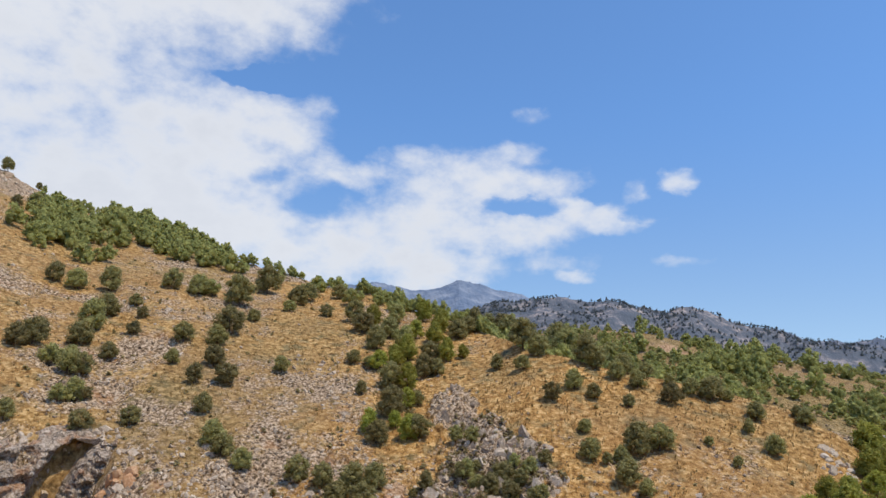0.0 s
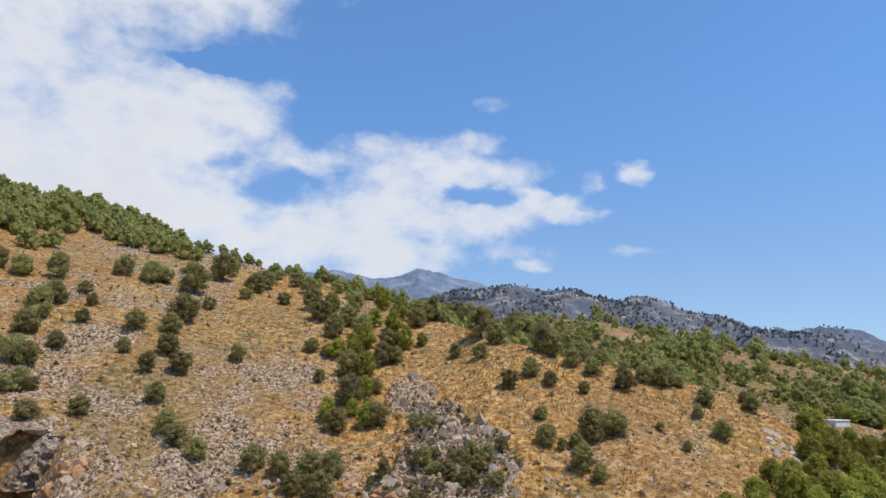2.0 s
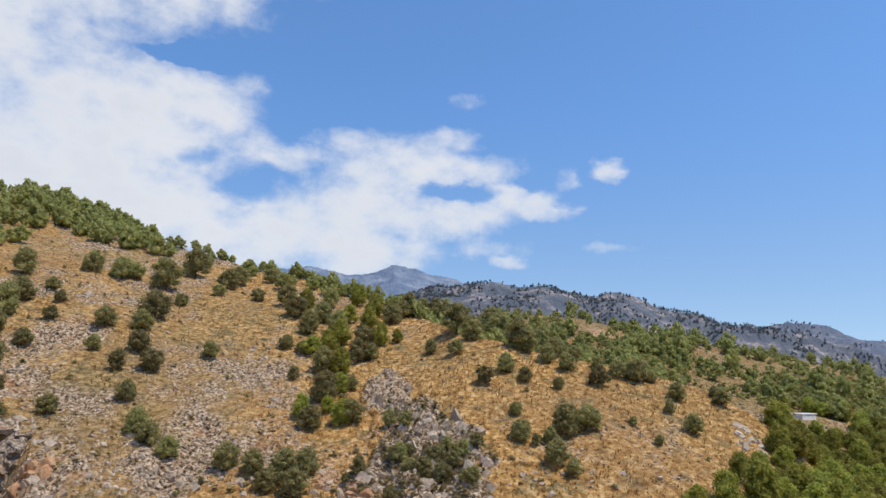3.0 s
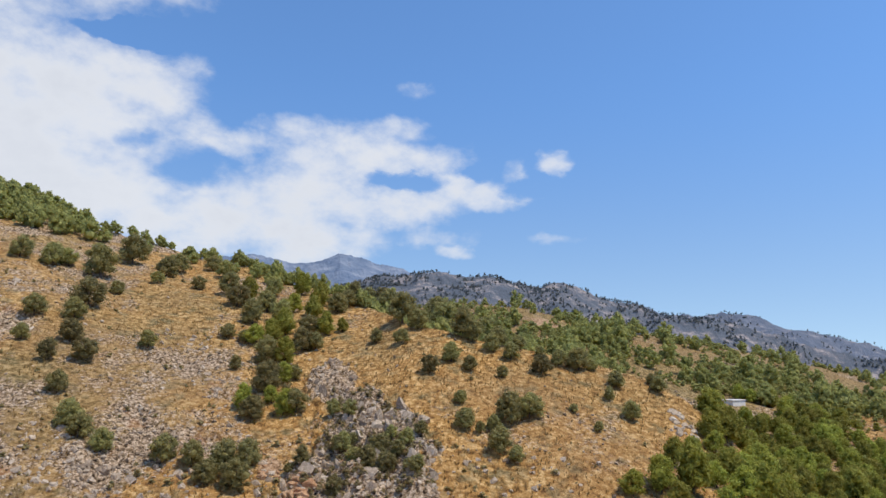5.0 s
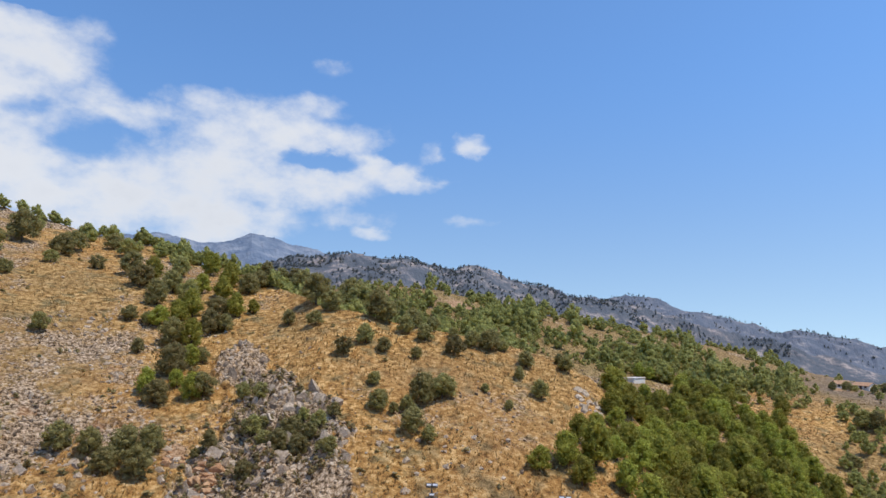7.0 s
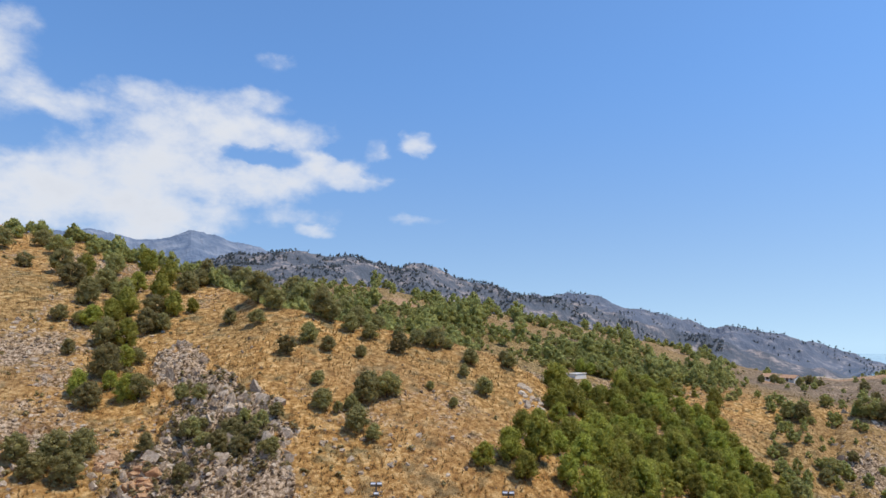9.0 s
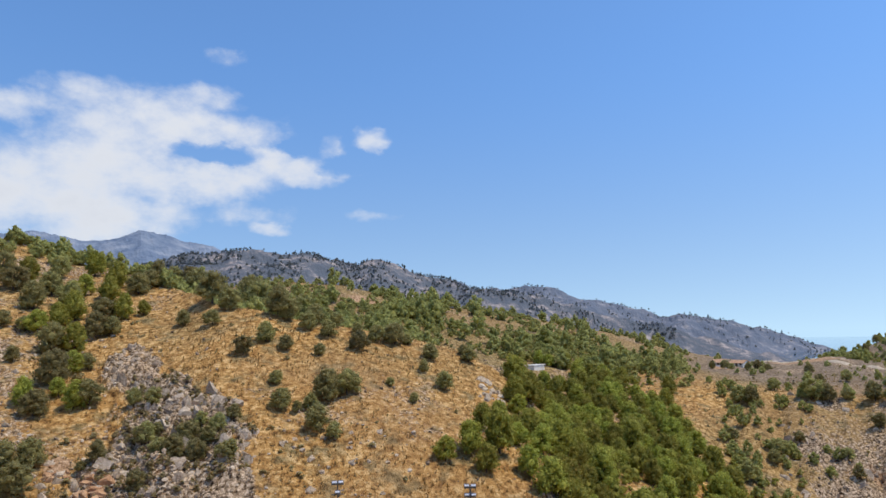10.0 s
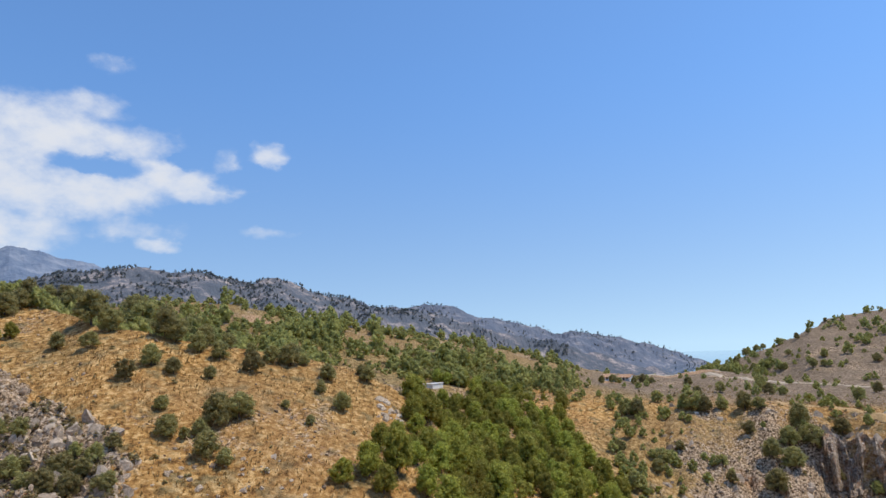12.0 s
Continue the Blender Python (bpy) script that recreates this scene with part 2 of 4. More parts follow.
def clay(x, y):
    """Bare orange or pink earth."""
    az, r = np.degrees(np.arctan2(x, y)), np.hypot(x, y)
    out = 0.0
    for a0, r0, wa, wr in ((-3.3, 113, 1.0, 2.5), (-0.9, 107, 1.3, 3.5), (-30.2, 122, 1.0, 2.0), (-25.2, 118, 2.0, 2.5), (20.3, 264, 2.2, 13), (49.4, 316, 0.9, 9), (55.5, 400, 3, 12)):
        out = out + np.exp(-((az - a0) / wa) ** 2 - ((r - r0) / wr) ** 2)
    return np.clip(out, 0, 1)


def crags(x, y):
    """Blocky steps of bare rock."""
    rk = np.clip((rockiness(x, y) - 0.55) / 0.35, 0, 1)
    a = fbm(x + 0.35 * y, y, 8, 4, 81, True) * 2.0 + fbm(x, y, 3.0, 2, 91, True) * 0.7
    az, r = np.degrees(np.arctan2(x, y)), np.hypot(x, y)
    return rk * a + crag_mask(az, r) * (1.0 + 2.4 * fbm(x, y, 7, 3, 97))


def land(x, y):
    x, y = np.asarray(x, float), np.asarray(y, float)
    az, r = np.degrees(np.arctan2(x, y)), np.hypot(x, y)
    z = land_rel(az, r)
    ribs = 5.0 * fbm(az * 9, r * 0.25, 16, 3, 121) * np.clip((az - 49) / 4, 0, 1) * np.exp(-((r - 205) / 32) ** 2)
    step = -6.0 * np.clip((128.2 - r) / 2, 0, 1) * np.clip((-25.2 - az) / 1.5, 0, 1) - 9.0 * np.clip((221 - r) / 3, 0, 1) * np.clip((az - 62.5) / 2, 0, 1)
    slot = -14.0 * np.exp(-((az + 28.7) / 1.7) ** 4 - ((r - 126.5) / 4.2) ** 4)  # the cave's cleft
    return EYE_Z + z + slot + step + ribs + (bumps(x, y, r, np.clip((z + 62) / 40, 0, 1)) + crags(x, y)) * np.clip((r - 20) / 60, 0, 1)
# ---- end of land form ----


# ---- materials ----
def mat(name):
    m = bpy.data.materials.new(name)
    m.use_nodes = True
    nt = m.node_tree
    return m, nt, nt.nodes["Principled BSDF"]


def noise_node(nt, scale, detail=6, rough=0.6, obj=True):
    c = nt.nodes.new("ShaderNodeTexCoord")
    n = nt.nodes.new("ShaderNodeTexNoise")
    n.inputs["Scale"].default_value, n.inputs["Detail"].default_value, n.inputs["Roughness"].default_value = scale, detail, rough
    nt.links.new(c.outputs["Object"], n.inputs["Vector"])
    return n.outputs["Fac"]


def ramp_node(nt, fac, *stops):
    n = nt.nodes.new("ShaderNodeValToRGB")
    els = n.color_ramp.elements
    while len(els) < len(stops):
        els.new(0.5)
    for e, (p, c) in zip(els, stops):
        e.position, e.color = p, (*c, 1)
    nt.links.new(fac, n.inputs[0])
    return n.outputs[0]


def mix_node(nt, fac, a, b, mode="MIX"):
    n = nt.nodes.new("ShaderNodeMix")
    n.data_type, n.blend_type = "RGBA", mode
    for key, v in (("Factor", fac), ("A", a), ("B", b)):
        if isinstance(v, float):
            n.inputs[key].default_value = v
        elif isinstance(v, tuple):
            n.inputs[key].default_value = (*v, 1)
        else:
            nt.links.new(v, n.inputs[key])
    return n.outputs["Result"]


def step_node(nt, v, lo, hi):
    n = nt.nodes.new("ShaderNodeMapRange")
    n.interpolation_type = "SMOOTHSTEP"
    nt.links.new(v, n.inputs[0])
    n.inputs[1].default_value, n.inputs[2].default_value = lo, hi
    return n.outputs[0]


def add_node(nt, a, b, op="ADD"):
    n = nt.nodes.new("ShaderNodeMath")
    n.operation = op
    for i, v in enumerate((a, b)):
        if isinstance(v, (int, float)):
            n.inputs[i].default_value = v
        else:
            nt.links.new(v, n.inputs[i])
    return n.outputs[0]


def bump_node(nt, bsdf, height, strength, distance):
    n = nt.nodes.new("ShaderNodeBump")
    n.inputs["Strength"].default_value, n.inputs["Distance"].default_value = strength, distance
    nt.links.new(height, n.inputs["Height"])
    nt.links.new(n.outputs[0], bsdf.inputs["Normal"])


def attr_node(nt, name):
    n = nt.nodes.new("ShaderNodeAttribute")
    n.attribute_name = name
    return n.outputs["Fac"]


M_LAND, nt, bs = mat("hillside")
fine, mid_n, big = noise_node(nt, 1.6, 8, 0.7), noise_node(nt, 0.22, 6, 0.6), noise_node(nt, 0.035, 4, 0.5)
soft_n = noise_node(nt, 0.75, 5, 0.55)
mottle = add_node(nt, add_node(nt, fine, 0.45, "MULTIPLY"), add_node(nt, soft_n, 0.55, "MULTIPLY"))
grass = ramp_node(nt, mottle, (0.39, (0.14, 0.066, 0.02)), (0.45, (0.35, 0.185, 0.056)), (0.52, (0.49, 0.28, 0.09)), (0.59, (0.74, 0.50, 0.225)))
scrub = ramp_node(nt, mottle, (0.40, (0.10, 0.078, 0.034)), (0.48, (0.215, 0.165, 0.072)), (0.59, (0.40, 0.29, 0.14)))
grass = mix_node(nt, step_node(nt, mid_n, 0.5, 0.66), grass, scrub)
grass = mix_node(nt, add_node(nt, attr_node(nt, "scrub"), 0.85, "MULTIPLY"), grass, scrub)
grass = mix_node(nt, step_node(nt, big, 0.35, 0.7), grass, mix_node(nt, 0.35, grass, (0.30, 0.17, 0.08)))
heath = ramp_node(nt, mottle, (0.36, (0.085, 0.064, 0.044)), (0.48, (0.205, 0.152, 0.105)), (0.63, (0.34, 0.265, 0.19)))
grass = mix_node(nt, attr_node(nt, "heath"), grass, heath)
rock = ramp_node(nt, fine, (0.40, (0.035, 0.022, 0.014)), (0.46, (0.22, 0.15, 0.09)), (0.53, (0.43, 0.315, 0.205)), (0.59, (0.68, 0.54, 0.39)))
rock = mix_node(nt, step_node(nt, noise_node(nt, 0.12, 5, 0.6), 0.58, 0.7), rock, mix_node(nt, 0.6, rock, (0.36, 0.17, 0.07)))
rk = step_node(nt, add_node(nt, attr_node(nt, "rock"), add_node(nt, add_node(nt, noise_node(nt, 1.0, 8, 0.78), -0.5), 2.4, "MULTIPLY")), 0.42, 0.85)
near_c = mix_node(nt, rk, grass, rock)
earth = ramp_node(nt, fine, (0.36, (0.20, 0.115, 0.06)), (0.5, (0.42, 0.26, 0.145)), (0.64, (0.60, 0.43, 0.28)))
near_c = mix_node(nt, step_node(nt, add_node(nt, attr_node(nt, "clay"), add_node(nt, add_node(nt, mid_n, -0.5), 0.8, "MULTIPLY")), 0.3, 0.6), near_c, earth)
# far ridges: wood and rock tones with distance haze mixed into the base colour
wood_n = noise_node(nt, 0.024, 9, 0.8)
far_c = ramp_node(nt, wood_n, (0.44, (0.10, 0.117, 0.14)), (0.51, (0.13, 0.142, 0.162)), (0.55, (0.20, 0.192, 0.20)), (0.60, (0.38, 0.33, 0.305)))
far_haze_c = ramp_node(nt, noise_node(nt, 0.03, 9, 0.75), (0.42, (0.12, 0.145, 0.19)), (0.55, (0.16, 0.18, 0.22)), (0.64, (0.31, 0.295, 0.30)))
peak_haze_c = ramp_node(nt, noise_node(nt, 0.008, 8, 0.7), (0.38, (0.12, 0.165, 0.24)), (0.5, (0.17, 0.215, 0.285)), (0.66, (0.29, 0.32, 0.37)))
far_c = mix_node(nt, attr_node(nt, "far_haze"), far_c, far_haze_c)
far_c = mix_node(nt, attr_node(nt, "peak"), far_c, peak_haze_c)
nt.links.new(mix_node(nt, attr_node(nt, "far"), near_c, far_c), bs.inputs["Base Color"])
bs.inputs["Roughness"].default_value = 0.95
bs.inputs["Specular IOR Level"].default_value = 0.15
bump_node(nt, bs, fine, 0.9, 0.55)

M_WATER, nt, bs = mat("sea water")
nt.links.new(ramp_node(nt, noise_node(nt, 0.01), (0.3, (0.02, 0.07, 0.12)), (0.7, (0.03, 0.09, 0.15))), bs.inputs["Base Color"])
bs.inputs["Roughness"].default_value = 0.04

# ---- ground: one sheet round the eye, finer where it is seen ----
fine_az = np.arange(-38, 72.01, 0.23)
az_steps = np.concatenate([np.arange(-180, -38, 3.0), fine_az, np.arange(75, 180, 3.0)])
r_steps = np.concatenate([[0.01, 8, 20, 35, 50, 62, 72], np.arange(78, 260, 0.8), np.arange(260, 480, 2.0), np.geomspace(480, 4800, 180)])
AZ, RR = np.meshgrid(np.radians(az_steps), r_steps, indexing="ij")
GX, GY = RR * np.sin(AZ), RR * np.cos(AZ)
GZ = land(GX, GY)
DEG = np.degrees(AZ)
BEHIND = np.clip((RR - at(CREST["near"][0], DEG) - 4) / 14, 0, 1) * np.clip((40 - DEG) / 5, 0, 1)
BEHIND = np.maximum(BEHIND, np.clip((RR - 240) / 90, 0, 1) * (DEG > 30)) * (1 - np.exp(-((DEG - 48) / 3.5) ** 2 - ((RR - 205) / 40) ** 2))
na, nr = AZ.shape
ids = np.arange(na * nr).reshape(na, nr)
nxt = np.roll(ids, -1, axis=0)
quads = np.stack([ids[:, :-1], ids[:, 1:], nxt[:, 1:], nxt[:, :-1]], -1).reshape(-1, 4)
quads = quads[:, ::-1]
gm = bpy.data.meshes.new("ground")
gm.vertices.add(na * nr)
gm.vertices.foreach_set("co", np.stack([GX, GY, GZ], -1).ravel())
gm.loops.add(quads.size)
gm.loops.foreach_set("vertex_index", quads.ravel().astype(np.int32))
gm.polygons.add(len(quads))
gm.polygons.foreach_set("loop_start", np.arange(0, quads.size, 4, dtype=np.int32))
gm.polygons.foreach_set("use_smooth", np.zeros(len(quads), bool))
# the last three masks bring in the haze-tinted ridge colours by distance
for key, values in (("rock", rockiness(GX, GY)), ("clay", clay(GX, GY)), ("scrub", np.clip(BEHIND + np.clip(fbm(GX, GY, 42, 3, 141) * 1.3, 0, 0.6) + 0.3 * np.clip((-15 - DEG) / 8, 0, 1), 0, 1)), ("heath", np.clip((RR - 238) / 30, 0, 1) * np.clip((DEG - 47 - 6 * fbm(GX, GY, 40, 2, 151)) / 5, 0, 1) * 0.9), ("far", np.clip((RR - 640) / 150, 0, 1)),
                    ("far_haze", np.clip((RR - 1300) / 150, 0, 1)), ("peak", np.clip((RR - 2400) / 200, 0, 1))):
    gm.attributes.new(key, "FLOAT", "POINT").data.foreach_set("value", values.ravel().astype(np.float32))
gm.update(calc_edges=True)
gm.validate()
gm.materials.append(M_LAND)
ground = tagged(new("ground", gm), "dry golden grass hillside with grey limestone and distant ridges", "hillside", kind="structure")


# ---- helpers for things ----
def part(name, bm, material, parent, label=""):
    """Links a bmesh as one mesh object under a thing or a part."""
    me = bpy.data.meshes.new(name)
    bm.to_mesh(me)
    bm.free()
    me.materials.append(material)
    ob = new(name, me)
    ob.parent = parent
    if label:
        ob["label"] = label
    return ob


def mesh_of(name, verts, faces, material, smooth=False):
    """A mesh from numpy arrays of vertices and triangles (or quads)."""
    me = bpy.data.meshes.new(name)
    n = faces.shape[1]
    me.vertices.add(len(verts))
    me.vertices.foreach_set("co", np.asarray(verts, np.float32).ravel())
    me.loops.add(faces.size)
    me.loops.foreach_set("vertex_index", faces.astype(np.int32).ravel())
    me.polygons.add(len(faces))
    me.polygons.foreach_set("loop_start", np.arange(0, faces.size, n, dtype=np.int32))
    me.polygons.foreach_set("use_smooth", np.full(len(faces), smooth))
    me.update(calc_edges=True)
    me.materials.append(material)
    return me


def ball(level):
    bm = bmesh.new()
    bmesh.ops.create_icosphere(bm, subdivisions=level, radius=1.0)
    v = np.array([p.co[:] for p in bm.verts])
    f = np.array([[q.index for q in p.verts] for p in bm.faces])
    bm.free()
    return v, f


BALL1, BALL2 = ball(1), ball(2)


def unit(v):
    return v / np.maximum(np.linalg.norm(v, axis=-1, keepdims=True), 1e-9)


def pine_crown(seed, clumps, leaves, leaf, spread=0.42, core=0.8, spire=0.0):
    """Foliage of a pine one metre high: many needle sprays on uneven clumps."""
    rng = np.random.default_rng(seed)
    vs, fs, n0 = [], [], 0
    for i in range(clumps):
        z = 0.20 + 0.70 * (i + rng.random()) / clumps
        wide = spread * math.sqrt(max(0.05, 1 - ((z - 0.42) / 0.60) ** 2))
        wide = wide * (1 - spire * max(0.0, z - 0.35) / 0.65)
        a = i * 2.4 + rng.random() * 0.9
        d = wide * (0.35 + 0.65 * rng.random() ** 0.6) * (0.85 if i < clumps - 2 else 0.25)
        c = np.array([math.cos(a) * d, math.sin(a) * d, z])
        s = (0.11 + 0.11 * rng.random()) * (1.15 - 0.45 * z) * np.array([1.1, 1.1, 0.85])
        v, f = BALL1
        vs.append(c + v * s * core * (0.8 + 0.4 * rng.random((len(v), 1))))
        fs.append(f + n0)
        n0 += len(v)
        d = unit(rng.normal(size=(leaves, 3)) + [0, 0, 0.25])
        p = c + d * s * (0.7 + 0.65 * rng.random((leaves, 1)) ** 1.4)
        n = unit(d + 0.5 * rng.normal(size=(leaves, 3)))
        t1 = unit(np.cross(n, rng.normal(size=(leaves, 3))))
        t2 = np.cross(n, t1)
        w = leaf * (0.6 + 0.8 * rng.random((leaves, 1)))
        quad = np.stack([p - t1 * w, p + t2 * w * 0.6, p + t1 * w * 1.1 + n * w * 0.4, p - t2 * w * 0.6], 1)
        vs.append(quad.reshape(-1, 3))
        k = n0 + 4 * np.arange(leaves)[:, None]
        fs.append(np.concatenate([k + [0, 1, 2], k + [0, 2, 3]]))
        n0 += 4 * leaves
    return np.concatenate(vs), np.concatenate(fs)


def tree_trunk(seed):
    """A bent tapering trunk with limbs, for a tree one metre high."""
    rng = np.random.default_rng(seed + 900)
    vs, fs, n0 = [], [], 0

    def limb(p0, p1, r0, r1):
        nonlocal n0
        steps, sides = 4, 6
        bend = rng.normal(size=3) * 0.03
        for i in range(steps + 1):
            u = i / steps
            c = p0 + (p1 - p0) * u + bend * math.sin(u * math.pi)
            r = r0 + (r1 - r0) * u
            for k in range(sides):
                a = 2 * math.pi * k / sides
                vs.append(c + np.array([math.cos(a) * r, math.sin(a) * r, 0]))
        for i in range(steps):
            for k in range(sides):
                a, b = n0 + i * sides + k, n0 + i * sides + (k + 1) % sides
                fs.extend([(a, b, b + sides), (a, b + sides, a + sides)])
        n0 += (steps + 1) * sides

    top = np.array([rng.normal() * 0.04, rng.normal() * 0.04, 0.8])
    limb(np.array([0, 0, -0.12]), top, 0.035, 0.010)
    for i in range(5):
        z = 0.18 + 0.11 * i
        a = i * 2.2 + rng.random()
        d = 0.26 - 0.03 * i
        limb(top * z / 0.8, np.array([math.cos(a) * d, math.sin(a) * d, z + 0.16]), 0.014, 0.005)
    return np.array(vs), np.array(fs)


# ---- plant materials ----
def leaf_material(name, dark, mid, light):
    m, nt, bs = mat(name)
    info, geo = nt.nodes.new("ShaderNodeObjectInfo"), nt.nodes.new("ShaderNodeNewGeometry")
    tone = add_node(nt, add_node(nt, geo.outputs["Random Per Island"], 0.55, "MULTIPLY"), add_node(nt, noise_node(nt, 0.9, 4), 0.45, "MULTIPLY"))
    col = ramp_node(nt, tone, (0.1, dark), (0.45, mid), (0.85, light))
    hue = nt.nodes.new("ShaderNodeHueSaturation")
    nt.links.new(add_node(nt, add_node(nt, info.outputs["Random"], 0.035, "MULTIPLY"), 0.482), hue.inputs["Hue"])
    nt.links.new(add_node(nt, add_node(nt, info.outputs["Random"], 0.5, "MULTIPLY"), 0.75), hue.inputs["Value"])
    nt.links.new(col, hue.inputs["Color"])
    nt.links.new(hue.outputs[0], bs.inputs["Base Color"])
    bs.inputs["Roughness"].default_value = 0.75
    bs.inputs["Specular IOR Level"].default_value = 0.2
    thin, both = nt.nodes.new("ShaderNodeBsdfTranslucent"), nt.nodes.new("ShaderNodeMixShader")
    nt.links.new(hue.outputs[0], thin.inputs["Color"])
    both.inputs[0].default_value = 0.55
    nt.links.new(bs.outputs[0], both.inputs[1])
    nt.links.new(thin.outputs[0], both.inputs[2])
    nt.links.new(both.outputs[0], nt.nodes["Material Output"].inputs["Surface"])
    return m


M_PINE = leaf_material("pine needles", (0.18, 0.166, 0.072), (0.345, 0.32, 0.126), (0.50, 0.445, 0.195))
M_PINE_LUSH = leaf_material("lush pine needles", (0.175, 0.178, 0.034), (0.365, 0.37, 0.07), (0.54, 0.51, 0.125))
M_SCRUB = leaf_material("grey green scrub", (0.20, 0.17, 0.082), (0.36, 0.295, 0.14), (0.50, 0.40, 0.215))
M_PINE_DARK = leaf_material("dense pine needles", (0.17, 0.168, 0.062), (0.345, 0.333, 0.117), (0.50, 0.46, 0.18))
# needles lifted to blue-grey: the distance haze is in this colour
M_FARWOOD = leaf_material("haze-blue distant pines", (0.20, 0.225, 0.235), (0.27, 0.295, 0.295), (0.34, 0.36, 0.345))
M_BARK, nt, bs = mat("pine bark")
nt.links.new(ramp_node(nt, noise_node(nt, 6, 5), (0.3, (0.05, 0.035, 0.025)), (0.7, (0.16, 0.12, 0.09))), bs.inputs["Base Color"])
bs.inputs["Roughness"].default_value = 0.9
M_STRAW, nt, bs = mat("dry straw")
geo = nt.nodes.new("ShaderNodeNewGeometry")
nt.links.new(ramp_node(nt, geo.outputs["Random Per Island"], (0.0, (0.13, 0.075, 0.025)), (0.4, (0.30, 0.19, 0.07)), (0.75, (0.40, 0.27, 0.115)), (1.0, (0.52, 0.40, 0.22))), bs.inputs["Base Color"])
bs.inputs["Roughness"].default_value = 0.9
bs.inputs["Specular IOR Level"].default_value = 0.1
thin, both = nt.nodes.new("ShaderNodeBsdfTranslucent"), nt.nodes.new("ShaderNodeMixShader")
thin.inputs["Color"].default_value = (0.42, 0.28, 0.11, 1)
both.inputs[0].default_value = 0.4
nt.links.new(bs.outputs[0], both.inputs[1])
nt.links.new(thin.outputs[0], both.inputs[2])
nt.links.new(both.outputs[0], nt.nodes["Material Output"].inputs["Surface"])


def stone_material(name, dark, mid, light, stain):
    m, nt, bs = mat(name)
    geo, info = nt.nodes.new("ShaderNodeNewGeometry"), nt.nodes.new("ShaderNodeObjectInfo")
    grain = noise_node(nt, 3.5, 8, 0.7)
    tone = add_node(nt, add_node(nt, grain, 0.7, "MULTIPLY"), add_node(nt, add_node(nt, geo.outputs["Random Per Island"], info.outputs["Random"]), 0.2, "MULTIPLY"))
    col = ramp_node(nt, tone, (0.36, dark), (0.55, mid), (0.75, light))
    col = mix_node(nt, step_node(nt, noise_node(nt, 0.5, 5), 0.56, 0.72), col, mix_node(nt, 0.5, col, stain))
    nt.links.new(col, bs.inputs["Base Color"])
    bs.inputs["Roughness"].default_value = 0.9
    bump_node(nt, bs, grain, 0.8, 0.15)
    return m


M_STONE = stone_material("grey limestone", (0.08, 0.055, 0.036), (0.33, 0.25, 0.172), (0.62, 0.51, 0.385), (0.38, 0.22, 0.12))
M_PALE = stone_material("pale limestone", (0.28, 0.215, 0.145), (0.50, 0.40, 0.29), (0.70, 0.59, 0.455), (0.45, 0.32, 0.2))
M_OCHRE = stone_material("orange weathered rock", (0.19, 0.09, 0.038), (0.42, 0.22, 0.105), (0.60, 0.39, 0.22), (0.45, 0.2, 0.08))

# ---- pines ----
CROWNS = [mesh_of("crown", *pine_crown(s, 19 + s % 4, 92, 0.036, 0.40 + 0.05 * (s % 3), 0.74), M_PINE) for s in range(6)]
LUSH = [mesh_of("crown", *pine_crown(20 + s, 20, 92, 0.036, 0.42, 0.74, 0.3), M_PINE_LUSH) for s in range(4)]
TRUNKS = [mesh_of("trunk", *tree_trunk(s), M_BARK) for s in range(4)]
PINE_DATA = {"pine": CROWNS, "lush": LUSH}
pine_rng = random.Random(5)
pine_count = 0


def pine(x, y, width, look_of="pine", label="round olive-green pine on the dry grass slope", group="pines on the slope"):
    """One pine of that crown width on the land."""
    global pine_count
    pine_count += 1
    tree = new("pine_tree")
    crown_ob = new("crown", pine_rng.choice(PINE_DATA[look_of]))
    trunk_ob = new("trunk", pine_rng.choice(TRUNKS))
    crown_ob.parent = trunk_ob.parent = tree
    tall = width * pine_rng.uniform(0.95, 1.25) * (1.12 if look_of == "lush" else 1.0)
    tree.matrix_world = (pose(x, y, float(land(x, y)) - 0.05 * tall, pine_rng.uniform(-5, 5), pine_rng.uniform(-5, 5), pine_rng.uniform(0, 360))
                         @ Matrix.Diagonal((width * 1.12, width * 1.12, tall, 1)))
    tagged(tree, label, "tree", group)
    return tree


SLOPE_TREES = [(-165.5, 256.8, 5.9), (-168.9, 250.4, 4.3), (-195.4, 320.1, 4), (-208, 322.8, 3.4), (-226.9, 325.2, 6.3), (-109.4, 182.1, 4.9), (-102.3, 182.3, 5.9), (-94.8, 185.2, 6.2), (-84.1, 180.4, 3.5), (-77.8, 170.6, 3), (-73.9, 159.2, 3.1), (-82.4, 198, 5.3), (-74.6, 199.5, 6.4), (-71.6, 203.3, 5.7), (-59.3, 221.2, 8.5), (-70.1, 221.1, 3.7), (-61.5, 199.8, 8.5), (-52.7, 185.1, 3.7), (-55, 171.4, 7.3), (-55, 163.5, 5.5), (-86.3, 168.7, 6.7), (-84, 158, 6.6), (-80.9, 148.4, 5.7), (-87.5, 141.7, 5), (-88.6, 138, 4.9), (-88.6, 145.7, 4.5), (-81.2, 138.4, 4.8), (-75.1, 135, 5.5), (-72.8, 135.7, 4.1), (-73.2, 146.8, 4.1), (-70.4, 124.5, 3.3), (-69.2, 127.4, 4.1)]
